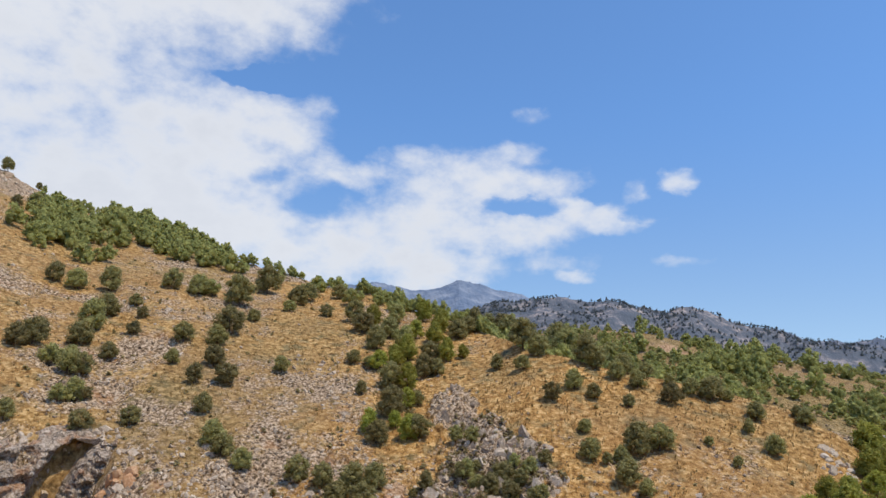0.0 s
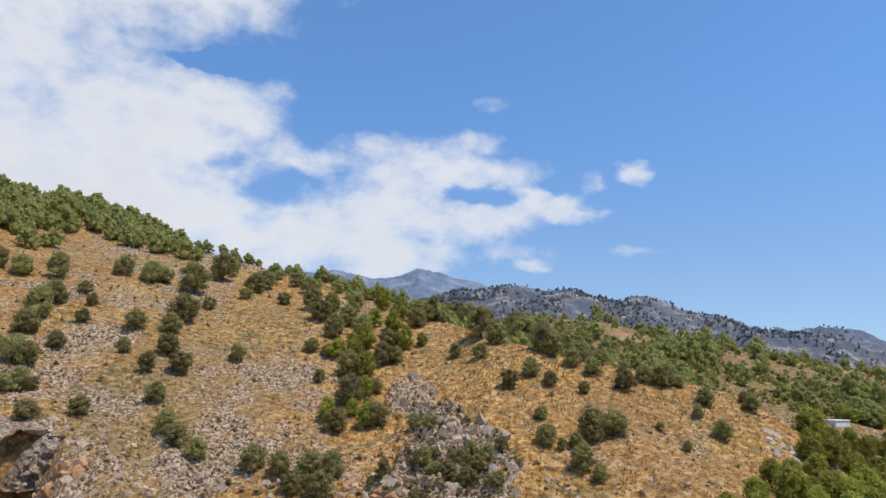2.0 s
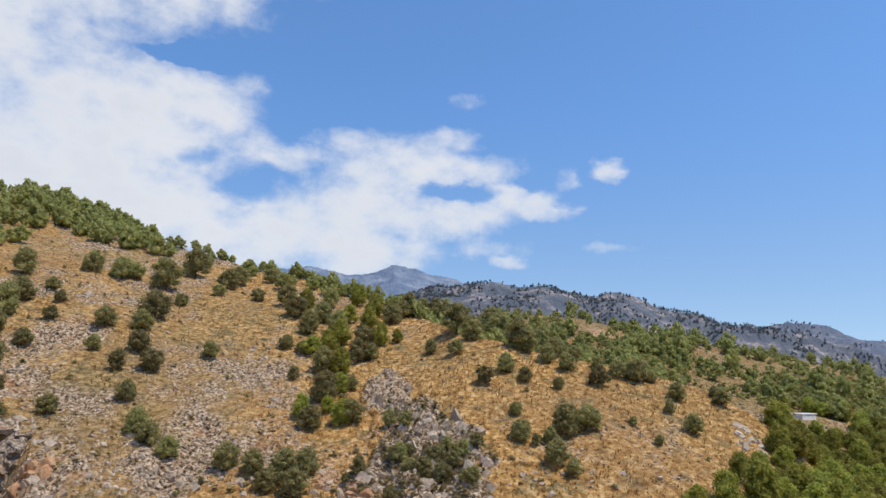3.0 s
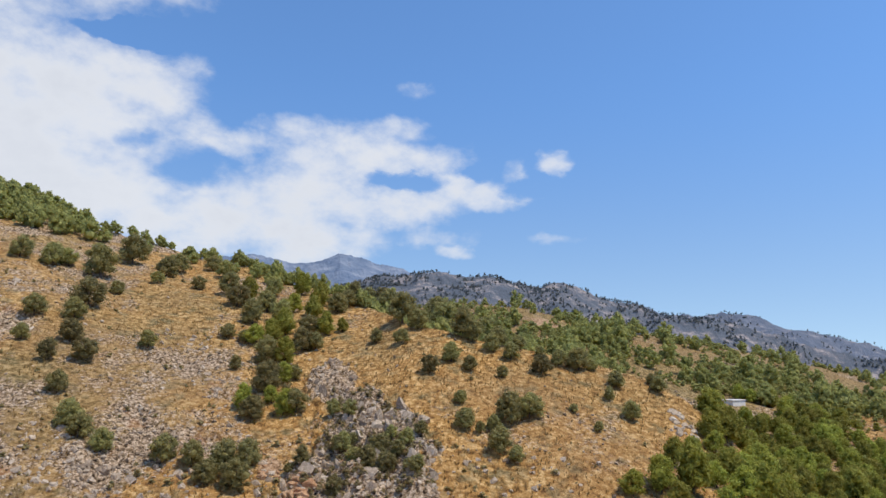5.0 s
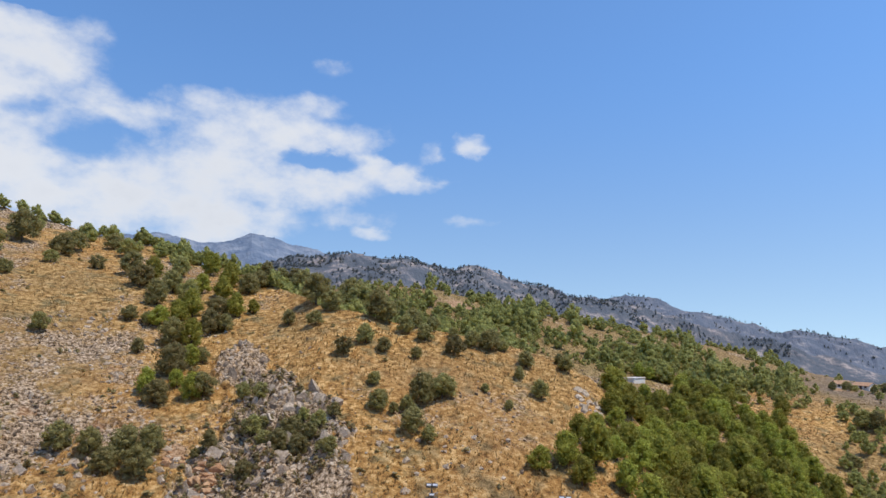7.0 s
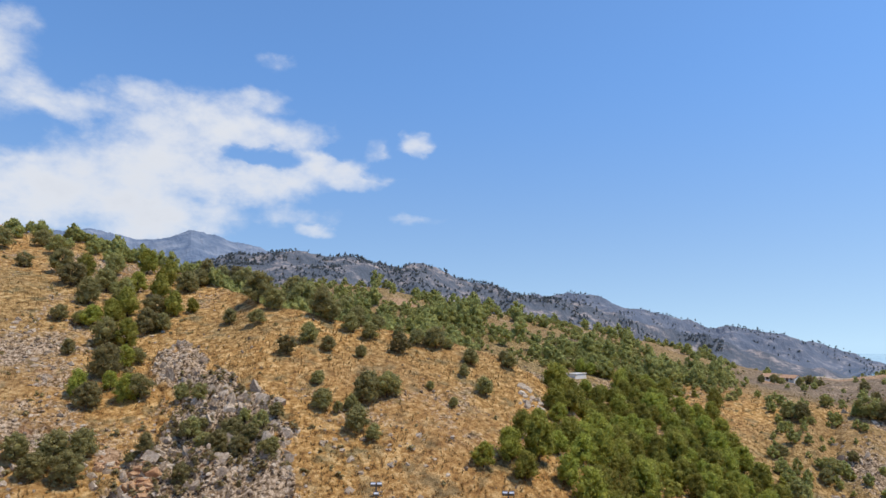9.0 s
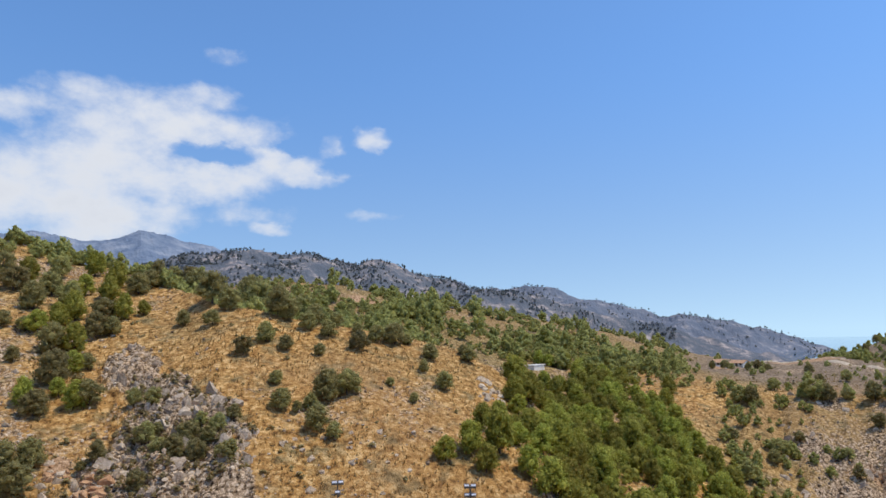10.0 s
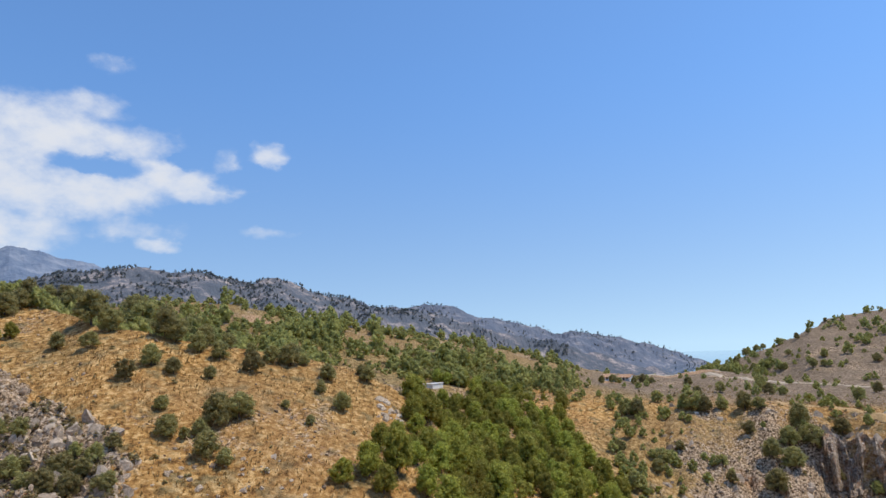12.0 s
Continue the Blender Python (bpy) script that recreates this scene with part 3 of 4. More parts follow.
LOW_TREES = [(-66.7, 127.1, 2.3), (-74.3, 115.7, 3.4), (-61.8, 117.2, 4.2), (-55.4, 122, 3.8), (-62.2, 160.4, 4.6), (-59.5, 148, 3.7), (-51.1, 151.1, 5.1), (-45.2, 142.5, 5), (-51.4, 140.4, 3.7), (-44.9, 128.9, 3.6), (-39.5, 120.2, 4.5), (-37, 117.3, 3.7), (-32.7, 114.9, 3.6), (-36.5, 154.2, 3.9), (-46.6, 200.2, 3.6), (-34.9, 200, 3.9), (-47.3, 213.3, 6.9), (-45.7, 222.9, 6.8), (-30.7, 221.4, 5.9), (-36, 230.2, 5.3), (-22.3, 187.2, 6.7), (-26.3, 196.8, 6), (-21.3, 163.6, 3.8), (-16.9, 163.6, 3.5), (-22.8, 113.2, 3.9), (-18.3, 112, 3.6), (-13.4, 110.7, 4.9), (-9.7, 112.6, 4), (-15.8, 108.4, 3.9), (-11.1, 106.9, 4.3)]
GROVE_TREES = [(-11.2, 126, 5), (-13.1, 129.3, 4.1), (-9.6, 136.7, 6), (-6.8, 139.8, 4.5), (-3.3, 127, 5.2), (-5.5, 126.4, 4.2), (-11, 153.1, 6.1), (-7.2, 152.3, 5.4), (-3.6, 159.5, 5.6), (-10.7, 165.7, 5.9), (-16.7, 173.7, 6.2), (-8, 169.3, 6), (-2.4, 169, 6), (1.8, 167.5, 5.3), (5.2, 187.9, 6.6), (0.3, 195, 6.9), (8.4, 192.8, 6.1), (-6.9, 187.4, 6), (-14.1, 187.5, 6.6), (-20, 194, 5.9), (-13.6, 209.6, 6.3), (-5.5, 209.9, 6.3), (-16.8, 147, 3.1), (-8, 131.3, 3.5), (-0.3, 159, 4.2), (6.2, 168.9, 3.3), (-4.2, 141.4, 3.2), (-14.5, 162.4, 5.2), (-9.7, 179.7, 5.7), (-1.3, 182, 5.8), (10.4, 198.7, 6)]
SPUR_TREES = [(13.7, 156.4, 3.3), (19, 150.3, 3.5), (22.5, 131.6, 3.5), (27.6, 135.7, 3.9), (31.1, 132.4, 3.4), (26.7, 121.6, 2.6), (25.8, 113.6, 3.7), (30.9, 112.9, 2.5), (28.3, 112, 1.8), (34.1, 114.5, 4.9), (38, 114.9, 4.7), (30.5, 107.2, 4.5), (32.4, 104.6, 2.9), (45.9, 131.2, 4.2), (37, 129.8, 2.4), (48.5, 139.3, 2.3), (51.3, 135.6, 3.6), (55.2, 134.6, 5.1), (60.7, 127.8, 3.7), (57.1, 122.9, 2.4), (49.8, 111.9, 1.9), (47, 116.9, 1.6), (58.6, 116.6, 3.5), (69.6, 127.2, 3.6), (41.2, 137.4, 3.8), (37.7, 141.6, 3.9), (58.8, 135.3, 2.6), (69.7, 130, 2.3)]
EDGE_TREES = [(20.9, 165.2, 7.4), (23.9, 158.2, 5.1), (46, 241.2, 10), (33, 149.9, 6.2), (35.2, 147.9, 4.6), (44.9, 143.1, 3.2), (29.6, 281.4, 9), (46.3, 259.9, 9.3), (57.4, 225.3, 7.4), (40.3, 144.5, 4.2), (28.7, 297.6, 9.5), (22.6, 307.7, 9.3), (11, 110.5, 3.9), (5, 113.4, 3), (8.8, 107.6, 3.2), (11.5, 105.9, 2.8), (6.8, 114.8, 2), (13, 112.3, 2)]
GORGE_TREES = [(175.7, 145.3, 6.8), (176.8, 141.6, 5.6), (198.6, 150.2, 5.3), (168.9, 121.4, 3.7), (156.7, 118.5, 5.9), (151.9, 116.6, 4.4), (149.5, 126.8, 4.5), (125.4, 113.3, 5.1), (137.6, 112.2, 5.6), (171.4, 109.6, 4), (201.4, 119.1, 6.6), (202.2, 114.8, 5.3), (200.7, 101.8, 7.9), (192.4, 101.4, 7.7), (196.8, 97.3, 7.8), (185.2, 96.8, 8.5), (183.2, 101.6, 6.7), (172.9, 95.4, 7.7), (190.6, 111.8, 4.7), (206.6, 92.8, 6.4), (198.4, 95.1, 4.3), (198.3, 91.7, 5.4), (167.1, 104.4, 3.5), (192, 132, 8.2), (193.9, 128.3, 6.2), (197.6, 125.4, 4.1)]
RIGHT_TREES = [(270.9, 152.7, 7.1), (240.5, 132.2, 4.8), (245.9, 129.7, 4.4), (233.3, 147.5, 4.9), (214.7, 144.8, 4.1), (261.3, 180.3, 5), (398.3, 208.3, 15.9), (408.3, 223.5, 9.9), (412.2, 235.1, 9.2), (433.3, 259.3, 9.8), (414.4, 246.1, 8.5), (375.6, 180, 5.9), (379.1, 176, 4.4), (443.8, 280.5, 11.1), (401.2, 185.4, 8.6), (426, 218.9, 5.9), (429.2, 190.2, 3.3), (520.5, 237.2, 5.1), (569.6, 227.8, 4.3), (476.7, 229.4, 5.6), (469.8, 234.3, 6.5), (473.2, 248.5, 8.5), (465.2, 262.1, 9.4), (468.8, 258.8, 6.6), (457.6, 266.3, 7.5), (251.5, 106.2, 5.3), (286.2, 113.9, 4.9), (389.4, 153.4, 5.9)]

for x, y, w in SLOPE_TREES:
    pine(x, y, w, label="dark olive pine standing alone on the golden slope")
for x, y, w in LOW_TREES:
    pine(x, y, w, label="bushy olive pine among dry grass and stones")
for k, (x, y, w) in enumerate(GROVE_TREES):
    pine(x, y, w * 0.92, "lush" if k % 2 else "pine", label="green pine in the grove of the hill's gully", group="pines in the gully grove")
for x, y, w in SPUR_TREES:
    pine(x, y, w, label="small round pine on the golden grass spur", group="pines on the spur")
for x, y, w in EDGE_TREES:
    pine(x, y, w, label="spreading pine on the edge of the grass spur", group="pines on the spur")
for x, y, w in GORGE_TREES:
    pine(x, y, w * 0.78, label="grey-green pine on the rocky side of the gorge", group="pines in the gorge")
for x, y, w in RIGHT_TREES:
    pine(x, y, min(w, 7.5) * (0.62 if x * x + y * y > 430 ** 2 else 0.8), label="dark pine on the brown plateau and hill", group="pines on the plateau")


def spots(seed, count, az0, az1, r0, r1, gap, keep=None):
    """Random places in a stretch of bearings and distances, at least gap metres apart."""
    rng = np.random.default_rng(seed)
    out = []
    for _ in range(count * 12):
        a, r = rng.uniform(az0, az1), math.sqrt(rng.uniform(r0 * r0, r1 * r1))
        x, y = r * math.sin(radians(a)), r * math.cos(radians(a))
        if (keep is None or rng.random() < keep(a, r)) and all((x - p) ** 2 + (y - q) ** 2 > gap * gap for p, q in out):
            out.append((x, y))
            if len(out) == count:
                break
    return out


def gully_wood(a, r):
    left = 26.3 + min(max(r - 110, 0.0) * 0.29, 5.9) + max(0.0, r - 132) * 0.018
    if 32.4 < a < 37.5 and 192 < r < 232:
        return 0.0  # round the cabin
    right = 41.5 + min(0.0, (r - 150) * 0.06)
    if not left < a < right + 5:
        return 0.0
    glade = float(fbm(np.array(r * math.sin(radians(a))), np.array(r * math.cos(radians(a))), 17, 2, 19))
    return (0.12 if a > right else 1.0) if glade > -0.28 else 0.05


gully = spots(3, 130, 26, 47, 108, 235, 3.5, gully_wood) + spots(4, 42, 41.5, 50, 142, 184, 4.2, lambda a, r: 1.0 if r < 184 - max(0.0, a - 45) * 2.5 else 0.0)
for x, y in gully:
    pine(x, y, 3.7 + 2.6 * pine_rng.random() ** 1.5, "lush", "bright green pine in the dense wood of the gully", "pines of the gully wood")

# ---- woods further off, scrub, straw and loose stones ----
def strew(name, bases, xs, ys, size, material, seed, squash=(0.7, 1.1), sink=0.08, tilt=0.15, smooth=False):
    """Many copies of a few small meshes, joined into one, standing on the land."""
    rng = np.random.default_rng(seed)
    pick = rng.integers(0, len(bases), len(xs))
    zs = land(xs, ys)
    vs, fs, n0 = [], [], 0
    for b, (v, f) in enumerate(bases):
        k = np.nonzero(pick == b)[0]
        if not len(k):
            continue
        a = rng.uniform(0, 2 * np.pi, len(k))
        c, s = np.cos(a)[:, None], np.sin(a)[:, None]
        w = size[k][:, None]
        h = w * rng.uniform(*squash, (len(k), 1))
        px, py, pz = v[:, 0][None] * w, v[:, 1][None] * w, v[:, 2][None] * h
        tx, ty = rng.normal(0, tilt, (2, len(k), 1))
        pos = np.stack([px * c - py * s + tx * pz + xs[k][:, None], px * s + py * c + ty * pz + ys[k][:, None], pz + zs[k][:, None] - sink * h], -1)
        vs.append(pos.reshape(-1, 3))
        fs.append((f[None] + (n0 + len(v) * np.arange(len(k)))[:, None, None]).reshape(-1, f.shape[1]))
        n0 += len(v) * len(k)
    return new(name, mesh_of(name, np.concatenate(vs), np.concatenate(fs), material, smooth))


def polar(rng, n, az0, az1, r0, r1, even=1.0):
    a = np.radians(rng.uniform(az0, az1, n))
    r = r0 + (r1 - r0) * rng.random(n) ** even
    return r * np.sin(a), r * np.cos(a), np.degrees(a), r


SMALL_PINES = [pine_crown(40 + s, 8, 26, 0.085, 0.42, 0.95) for s in range(4)]
TINY_PINES = [pine_crown(60 + s, 4, 5, 0.17, 0.36, 1.2) for s in range(3)]
rng = np.random.default_rng(8)
wood = []
# band of pines under the near crest
x, y, a, r = polar(rng, 1500, -37, 4, 150, 420)
rc = at(CREST["near"][0], a)
u = (r - 95) / (rc - 95)
lowest = np.interp(a, [-37, -34, -31, -28, -25, -22, -18, -12, 4], [0.8, 0.50, 0.51, 0.53, 0.60, 0.67, 0.78, 0.86, 0.90])
ok = (u < 1.06) & (u > lowest) & (fbm(x, y, 26, 2, 5) > np.interp(a, [-37, -34, -31, -14, 4], [0.5, 0.2, -0.3, -0.05, -0.05]))
ok &= ~((a < -27) & (u > 1.0 + (a + 27) * 0.04)) & ((a < -17) | (rng.random(1500) < 0.6))
wood.append((x[ok], y[ok], rng.uniform(3.8, 7.0, ok.sum()) * np.where(a[ok] < -18, 1.2, 0.9)))
# skyline trees
x, y, a, r = polar(rng, 90, -33, 4, 150, 420)
rc = at(CREST["near"][0], a)
wood.append((rc * 0.995 * np.sin(np.radians(a)), rc * 0.995 * np.cos(np.radians(a)), rng.uniform(2.5, 5.0, 90)))
# middle hill: thick on top, with a bare patch
x, y, a, r = polar(rng, 2300, 1, 46, 165, 372)
rc = at(CREST["mid"][0], a)
bare = np.exp(-((a - 20.5) / 2.6) ** 2 - ((r - 262) / 22) ** 2) + np.exp(-((a - 47) / 4) ** 2 - ((r - 205) / 38) ** 2)
thick = 0.62 - 1.2 * bare - np.clip((a - 30) / 30, 0, 0.3) + 1.7 * fbm(x, y, 34, 3, 15)
edge = at(CREST["near"][0], a)
ok = (r < rc + 4) & (r > edge + 14) & (rng.random(2300) < thick) & ~((a > 26) & (a < 42) & (r < 232))
wood.append((x[ok], y[ok], 2.0 + 5.8 * rng.random(ok.sum()) ** 1.5))
# flank of the right hill and bushes of the gorge
x, y, a, r = polar(rng, 700, 56, 71, 425, 640)
ok = rng.random(700) < 0.9 - np.clip((a - 57) / 10, 0, 0.72) + 0.4 * fbm(x, y, 45, 2, 27)
wood.append((x[ok], y[ok], 2.0 + 5.0 * rng.random(ok.sum()) ** 1.6))
x, y, a, r = polar(rng, 420, 49, 71, 168, 250)
ok = rng.random(420) < 0.4 + 0.9 * fbm(x, y, 24, 2, 29)
wood.append((x[ok], y[ok], rng.uniform(1.3, 3.6, ok.sum())))
# plateau, gorge side and right hill
x, y, a, r = polar(rng, 420, 44, 71, 236, 640)
ok = rng.random(420) < np.where(r < 430, 0.35, np.where(r < 480, 0.35, 0.22)) + 0.3 * fbm(x, y, 40, 2, 25)
wood.append((x[ok], y[ok], rng.uniform(1.8, 4.2, ok.sum())))
xs, ys, ws = (np.concatenate(c) for c in zip(*wood))
tagged(strew("pine_wood", SMALL_PINES, xs, ys, ws, M_PINE_DARK, 2, (0.9, 1.25), 0.06, 0.05), "open pine woods on the hill tops", "trees", kind="stuff")

# dark pines of the far ridges, haze painted into their needles
far = []
x, y, a, r = polar(rng, 5200, -2, 46, 880, 1180, 0.6)
ok = (fbm(x, y, 70, 4, 35) > -0.12 + 0.4 * (rng.random(5200) - 0.5)) & (r < at(CREST["c"][0], a) + 25)
far.append((x[ok], y[ok], rng.uniform(2.8, 5.4, ok.sum())))
x, y, a, r = polar(rng, 1100, 22, 60, 1700, 2050, 0.5)
ok = fbm(x, y, 120, 4, 45) > -0.05
far.append((x[ok], y[ok], rng.uniform(3.6, 6, ok.sum())))
xs, ys, ws = (np.concatenate(c) for c in zip(*far))
tagged(strew("far_wood", TINY_PINES, xs, ys, ws, M_FARWOOD, 3, (0.8, 1.2), 0.05, 0.05), "haze-tinted dark pines scattered over the far ridges", "trees", kind="stuff")


def stone(seed, level=BALL1, cuts=7):
    """An angular stone about two units across."""
    g = np.random.default_rng(seed)
    v = level[0] * g.uniform(0.7, 1.2, 3)
    for _ in range(cuts):
        n = unit(g.normal(size=3))
        d = g.uniform(0.45, 0.8)
        over = np.maximum(v @ n - d, 0)
        v = v - over[:, None] * n
    return v + g.normal(0, 0.03, v.shape), level[1]


STONES = [stone(s) for s in range(8)]
x, y, a, r = polar(rng, 32000, -38, 71, 86, 290, 1.4)
rk = rockiness(x, y)
ok = rng.random(32000) < np.clip((rk - 0.28) * 1.5, 0.025, 0.9)
size = 0.12 + 0.42 * rng.random(ok.sum()) ** 3 + 0.3 * np.clip(rk[ok] - 0.6, 0, 1) * rng.random(ok.sum())
tagged(strew("loose_stones", STONES, x[ok], y[ok], size, M_STONE, 4, (0.5, 1.2), -0.1, 0.3), "loose grey limestone lumps on the slope", "stones", kind="stuff")

x, y, a, r = polar(rng, 12000, -38, 24, 96, 240, 1.3)
ok = (rng.random(12000) < np.clip(1.0 * (rockiness(x, y) - 0.3), 0.05, 0.6)) & ((a < 5) | ((r < 116) & (a > 9) & (fbm(x, y, 12, 2, 86) > -0.1)))
tagged(strew("pale_stones", STONES, x[ok], y[ok], 0.16 + 0.5 * rng.random(ok.sum()) ** 2.4, M_PALE, 14, (0.5, 1.1), -0.05, 0.3), "pale limestone rubble strewn over dry grass", "stones", kind="stuff")


def tuft(seed, blades=5):
    g = np.random.default_rng(seed)
    vs, fs = [], []
    for i in range(blades):
        a = g.uniform(0, 2 * np.pi)
        c, s = math.cos(a), math.sin(a)
        lean, h, w = g.uniform(0.1, 0.6), g.uniform(0.5, 1.0), 0.13
        b = len(vs)
        vs += [(-s * w, c * w, -0.1), (s * w, -c * w, -0.1), (c * lean, s * lean, h)]
        fs.append((b, b + 1, b + 2))
    return np.array(vs), np.array(fs)


x, y, a, r = polar(rng, 52000, -38, 71, 86, 290, 1.4)
rk = rockiness(x, y)
ok = rng.random(52000) < np.clip(0.95 - 1.1 * rk, 0.05, 1)
size = rng.uniform(0.25, 0.75, ok.sum())
tagged(strew("dry_grass", [tuft(s) for s in range(6)], x[ok], y[ok], size, M_STRAW, 6, (0.7, 1.3), 0.0, 0.1), "dry golden grass tufts", "grass", kind="stuff")

BUSHES = [pine_crown(80 + s, 3, 9, 0.22, 0.46, 1.0) for s in range(4)]
x, y, a, r = polar(rng, 5600, -38, 71, 88, 480, 1.1)
dens = 0.35 + 0.6 * fbm(x, y, 20, 3, 77) + 0.25 * (a > 44) + 0.25 * (a < 2)
ok = rng.random(5600) < np.clip(dens, 0.05, 0.9)
size = 0.5 + 1.3 * rng.random(ok.sum()) ** 2
tagged(strew("scrub", BUSHES, x[ok], y[ok], size, M_SCRUB, 9, (0.45, 0.75), 0.2, 0.1), "low grey-green scrub dotting the slopes", "bushes", kind="stuff")

x, y, a, r = polar(rng, 6800, 2, 47, 165, 372)
ok = (r < at(CREST["mid"][0], a) + 3) & (r > at(CREST["near"][0], a) + 10) & (rng.random(6800) < 0.42 + 2.0 * fbm(x, y, 30, 3, 16) - np.exp(-((a - 20.5) / 2.4) ** 2 - ((r - 262) / 20) ** 2) - np.exp(-((a - 47.5) / 4) ** 2 - ((r - 205) / 38) ** 2))
ok &= ~((a > 26) & (a < 42) & (r < 225)) & ~((abs(a - 34.6) < 2.4) & (abs(r - 214) < 22))
tagged(strew("hill_scrub", BUSHES, x[ok], y[ok], 1.3 + 2.3 * rng.random(ok.sum()) ** 1.5, M_PINE_DARK, 29, (0.6, 1.0), 0.12, 0.1), "dense green scrub between pines on the hill", "bushes", kind="stuff")

x, y, a, r = polar(rng, 620, 38, 47.5, 118, 245)
ok = (rng.random(620) < 0.75 - 0.09 * np.clip(a - 41, 0, 8)) & (a < 43.5 + (245 - r) * 0.03)
x2, y2, a2, r2 = polar(rng, 170, 45, 53.5, 140, 182)
ok2 = rng.random(170) < 0.55 + 0.8 * fbm(x2, y2, 14, 2, 88)
x, y, ok = np.concatenate([x, x2]), np.concatenate([y, y2]), np.concatenate([ok, ok2])
tagged(strew("gully_scrub", BUSHES, x[ok], y[ok], 1.3 + 2.2 * rng.random(ok.sum()) ** 1.4, M_PINE_LUSH, 39, (0.6, 1.0), 0.12, 0.1), "yellow-green bushes at the edge of the gully wood", "bushes", kind="stuff")

# ---- sea beyond the gap ----
sea_v = [(0, 0, 0)] + [(4900 * math.sin(radians(q)), 4900 * math.cos(radians(q)), 0) for q in range(0, 360, 4)]
sea_f = np.array([(0, i + 1, i) for i in range(1, 90)] + [(0, 1, 90)])
water = new("water", mesh_of("water", np.array(sea_v) + [0, 0, EYE_Z - 58.0], sea_f, M_WATER))
water.data.flip_normals()
tagged(water, "hazy blue sea beyond the hills", "sea", kind="structure")

# ---- crags, ledges and cliffs: stones that one could lift away ----
def block_stone(seed):
    """A blocky fractured rock: a ball cut by planes close to its middle, then roughened."""
    g = np.random.default_rng(seed)
    v = BALL2[0] * 1.25
    axes = np.linalg.qr(g.normal(size=(3, 3)))[0]
    for n in [*axes, *-axes, *unit(g.normal(size=(9, 3)))]:
        over = np.maximum(v @ n - g.uniform(0.5, 0.85), 0)
        v = v - over[:, None] * n
    return v + g.normal(0, 0.045, v.shape), BALL2[1]


BOULDERS = [mesh_of("rock", *block_stone(100 + s), M_STONE) for s in range(9)]
SLABS = [mesh_of("rock", block_stone(130 + s)[0] * [0.85, 0.65, 1.2], BALL2[1], M_STONE) for s in range(6)]
PALES = [mesh_of("rock", *block_stone(150 + s), M_PALE) for s in range(4)]
OCHRES = [mesh_of("rock", *block_stone(160 + s), M_OCHRE) for s in range(4)]
rock_rng = random.Random(12)


def outcrop(label, places, meshes, size, name="rock_outcrop", upright=0.0, sink=0.35):
    """A crag made of single rocks at bearings and distances; size: least and most half width."""
    xy = [(r * math.sin(radians(a)), r * math.cos(radians(a))) for a, r in places]
    cx, cy = sum(p[0] for p in xy) / len(xy), sum(p[1] for p in xy) / len(xy)
    base = tagged(new(name), label, "rocks")
    base.matrix_world = pose(cx, cy, float(land(cx, cy)))
    for x, y in xy:
        s = size[0] + (size[1] - size[0]) * rock_rng.random() ** 2
        tall = s * rock_rng.uniform(0.8, 1.3) * (1 + upright * rock_rng.random())
        ob = new("rock", rock_rng.choice(meshes))
        ob.parent = base
        ob.matrix_parent_inverse = base.matrix_world.inverted()
        ob.matrix_basis = (pose(x, y, float(land(x, y)) - sink * tall + 0.2 * tall, rock_rng.uniform(-12, 20), rock_rng.uniform(-26, 4), rock_rng.gauss(-35, 28))
                           @ Matrix.Diagonal((s * rock_rng.uniform(0.9, 1.7), s * 0.8, tall, 1)))
    return base


def ring(count, az0, az1, r0, r1, test=None):
    out = []
    while len(out) < count:
        a, r = rock_rng.uniform(az0, az1), rock_rng.uniform(r0, r1)
        if test is None or test(a, r):
            out.append((a, r))
    return out


def in_crag(a, r):
    return float(crag_mask(np.array(a), np.array(r))) > 0.5


outcrop("jagged grey limestone crag above the gorge", ring(250, -6, 12, 101, 128, in_crag), BOULDERS + SLABS, (0.35, 1.35), upright=0.45, sink=0.55)
outcrop("upright grey limestone pinnacle on the hillside", ring(34, 0, 3.2, 128, 148, in_crag), SLABS + BOULDERS[:3], (0.4, 1.1), upright=0.6, sink=0.5)
outcrop("steep dark edge of the limestone crag", [(7.6 + 0.6 * i / 4 + rock_rng.uniform(-0.3, 0.3), 119 - i * 0.8) for i in range(20)], BOULDERS, (0.6, 1.3), upright=0.5, sink=0.5)
outcrop("broken limestone along the top of the ledge", ring(90, -37, -25, 127.2, 133, lambda a, r: abs(a + 28.2) > 1.2 or r > 131) + ring(120, -25.5, -16, 112, 127), BOULDERS + PALES[:2], (0.3, 1.1), sink=0.45)
outcrop("broken grey limestone band below the slope", ring(95, -19, -3, 106, 116), BOULDERS, (0.3, 1.1))
outcrop("weathered orange rock under the ledge", ring(8, -30.9, -30.0, 121.6, 122.6) + ring(9, -28.2, -27.3, 122.0, 123.4) + ring(14, -26.6, -23.5, 117, 119.5), OCHRES, (0.6, 1.5), sink=0.0)
outcrop("orange rock face below the crag", ring(12, -4, -2.6, 109, 114) + ring(44, -2.2, 0.1, 101.5, 108), OCHRES, (0.4, 1.1), sink=0.3)
outcrop("grey limestone patch in the dry grass", ring(26, -12.5, -8.5, 158, 170), BOULDERS, (0.3, 0.95))
outcrop("grey limestone patch on the upper slope", ring(30, -26, -22, 178, 205), BOULDERS, (0.3, 0.9))
outcrop("grey stones under the pines on the slope", ring(24, -10, -5, 132, 146), BOULDERS, (0.3, 0.8))
outcrop("pale limestone ledge at the edge of the wood", ring(26, 29.3, 31.6, 131, 139), PALES, (0.4, 1.1))
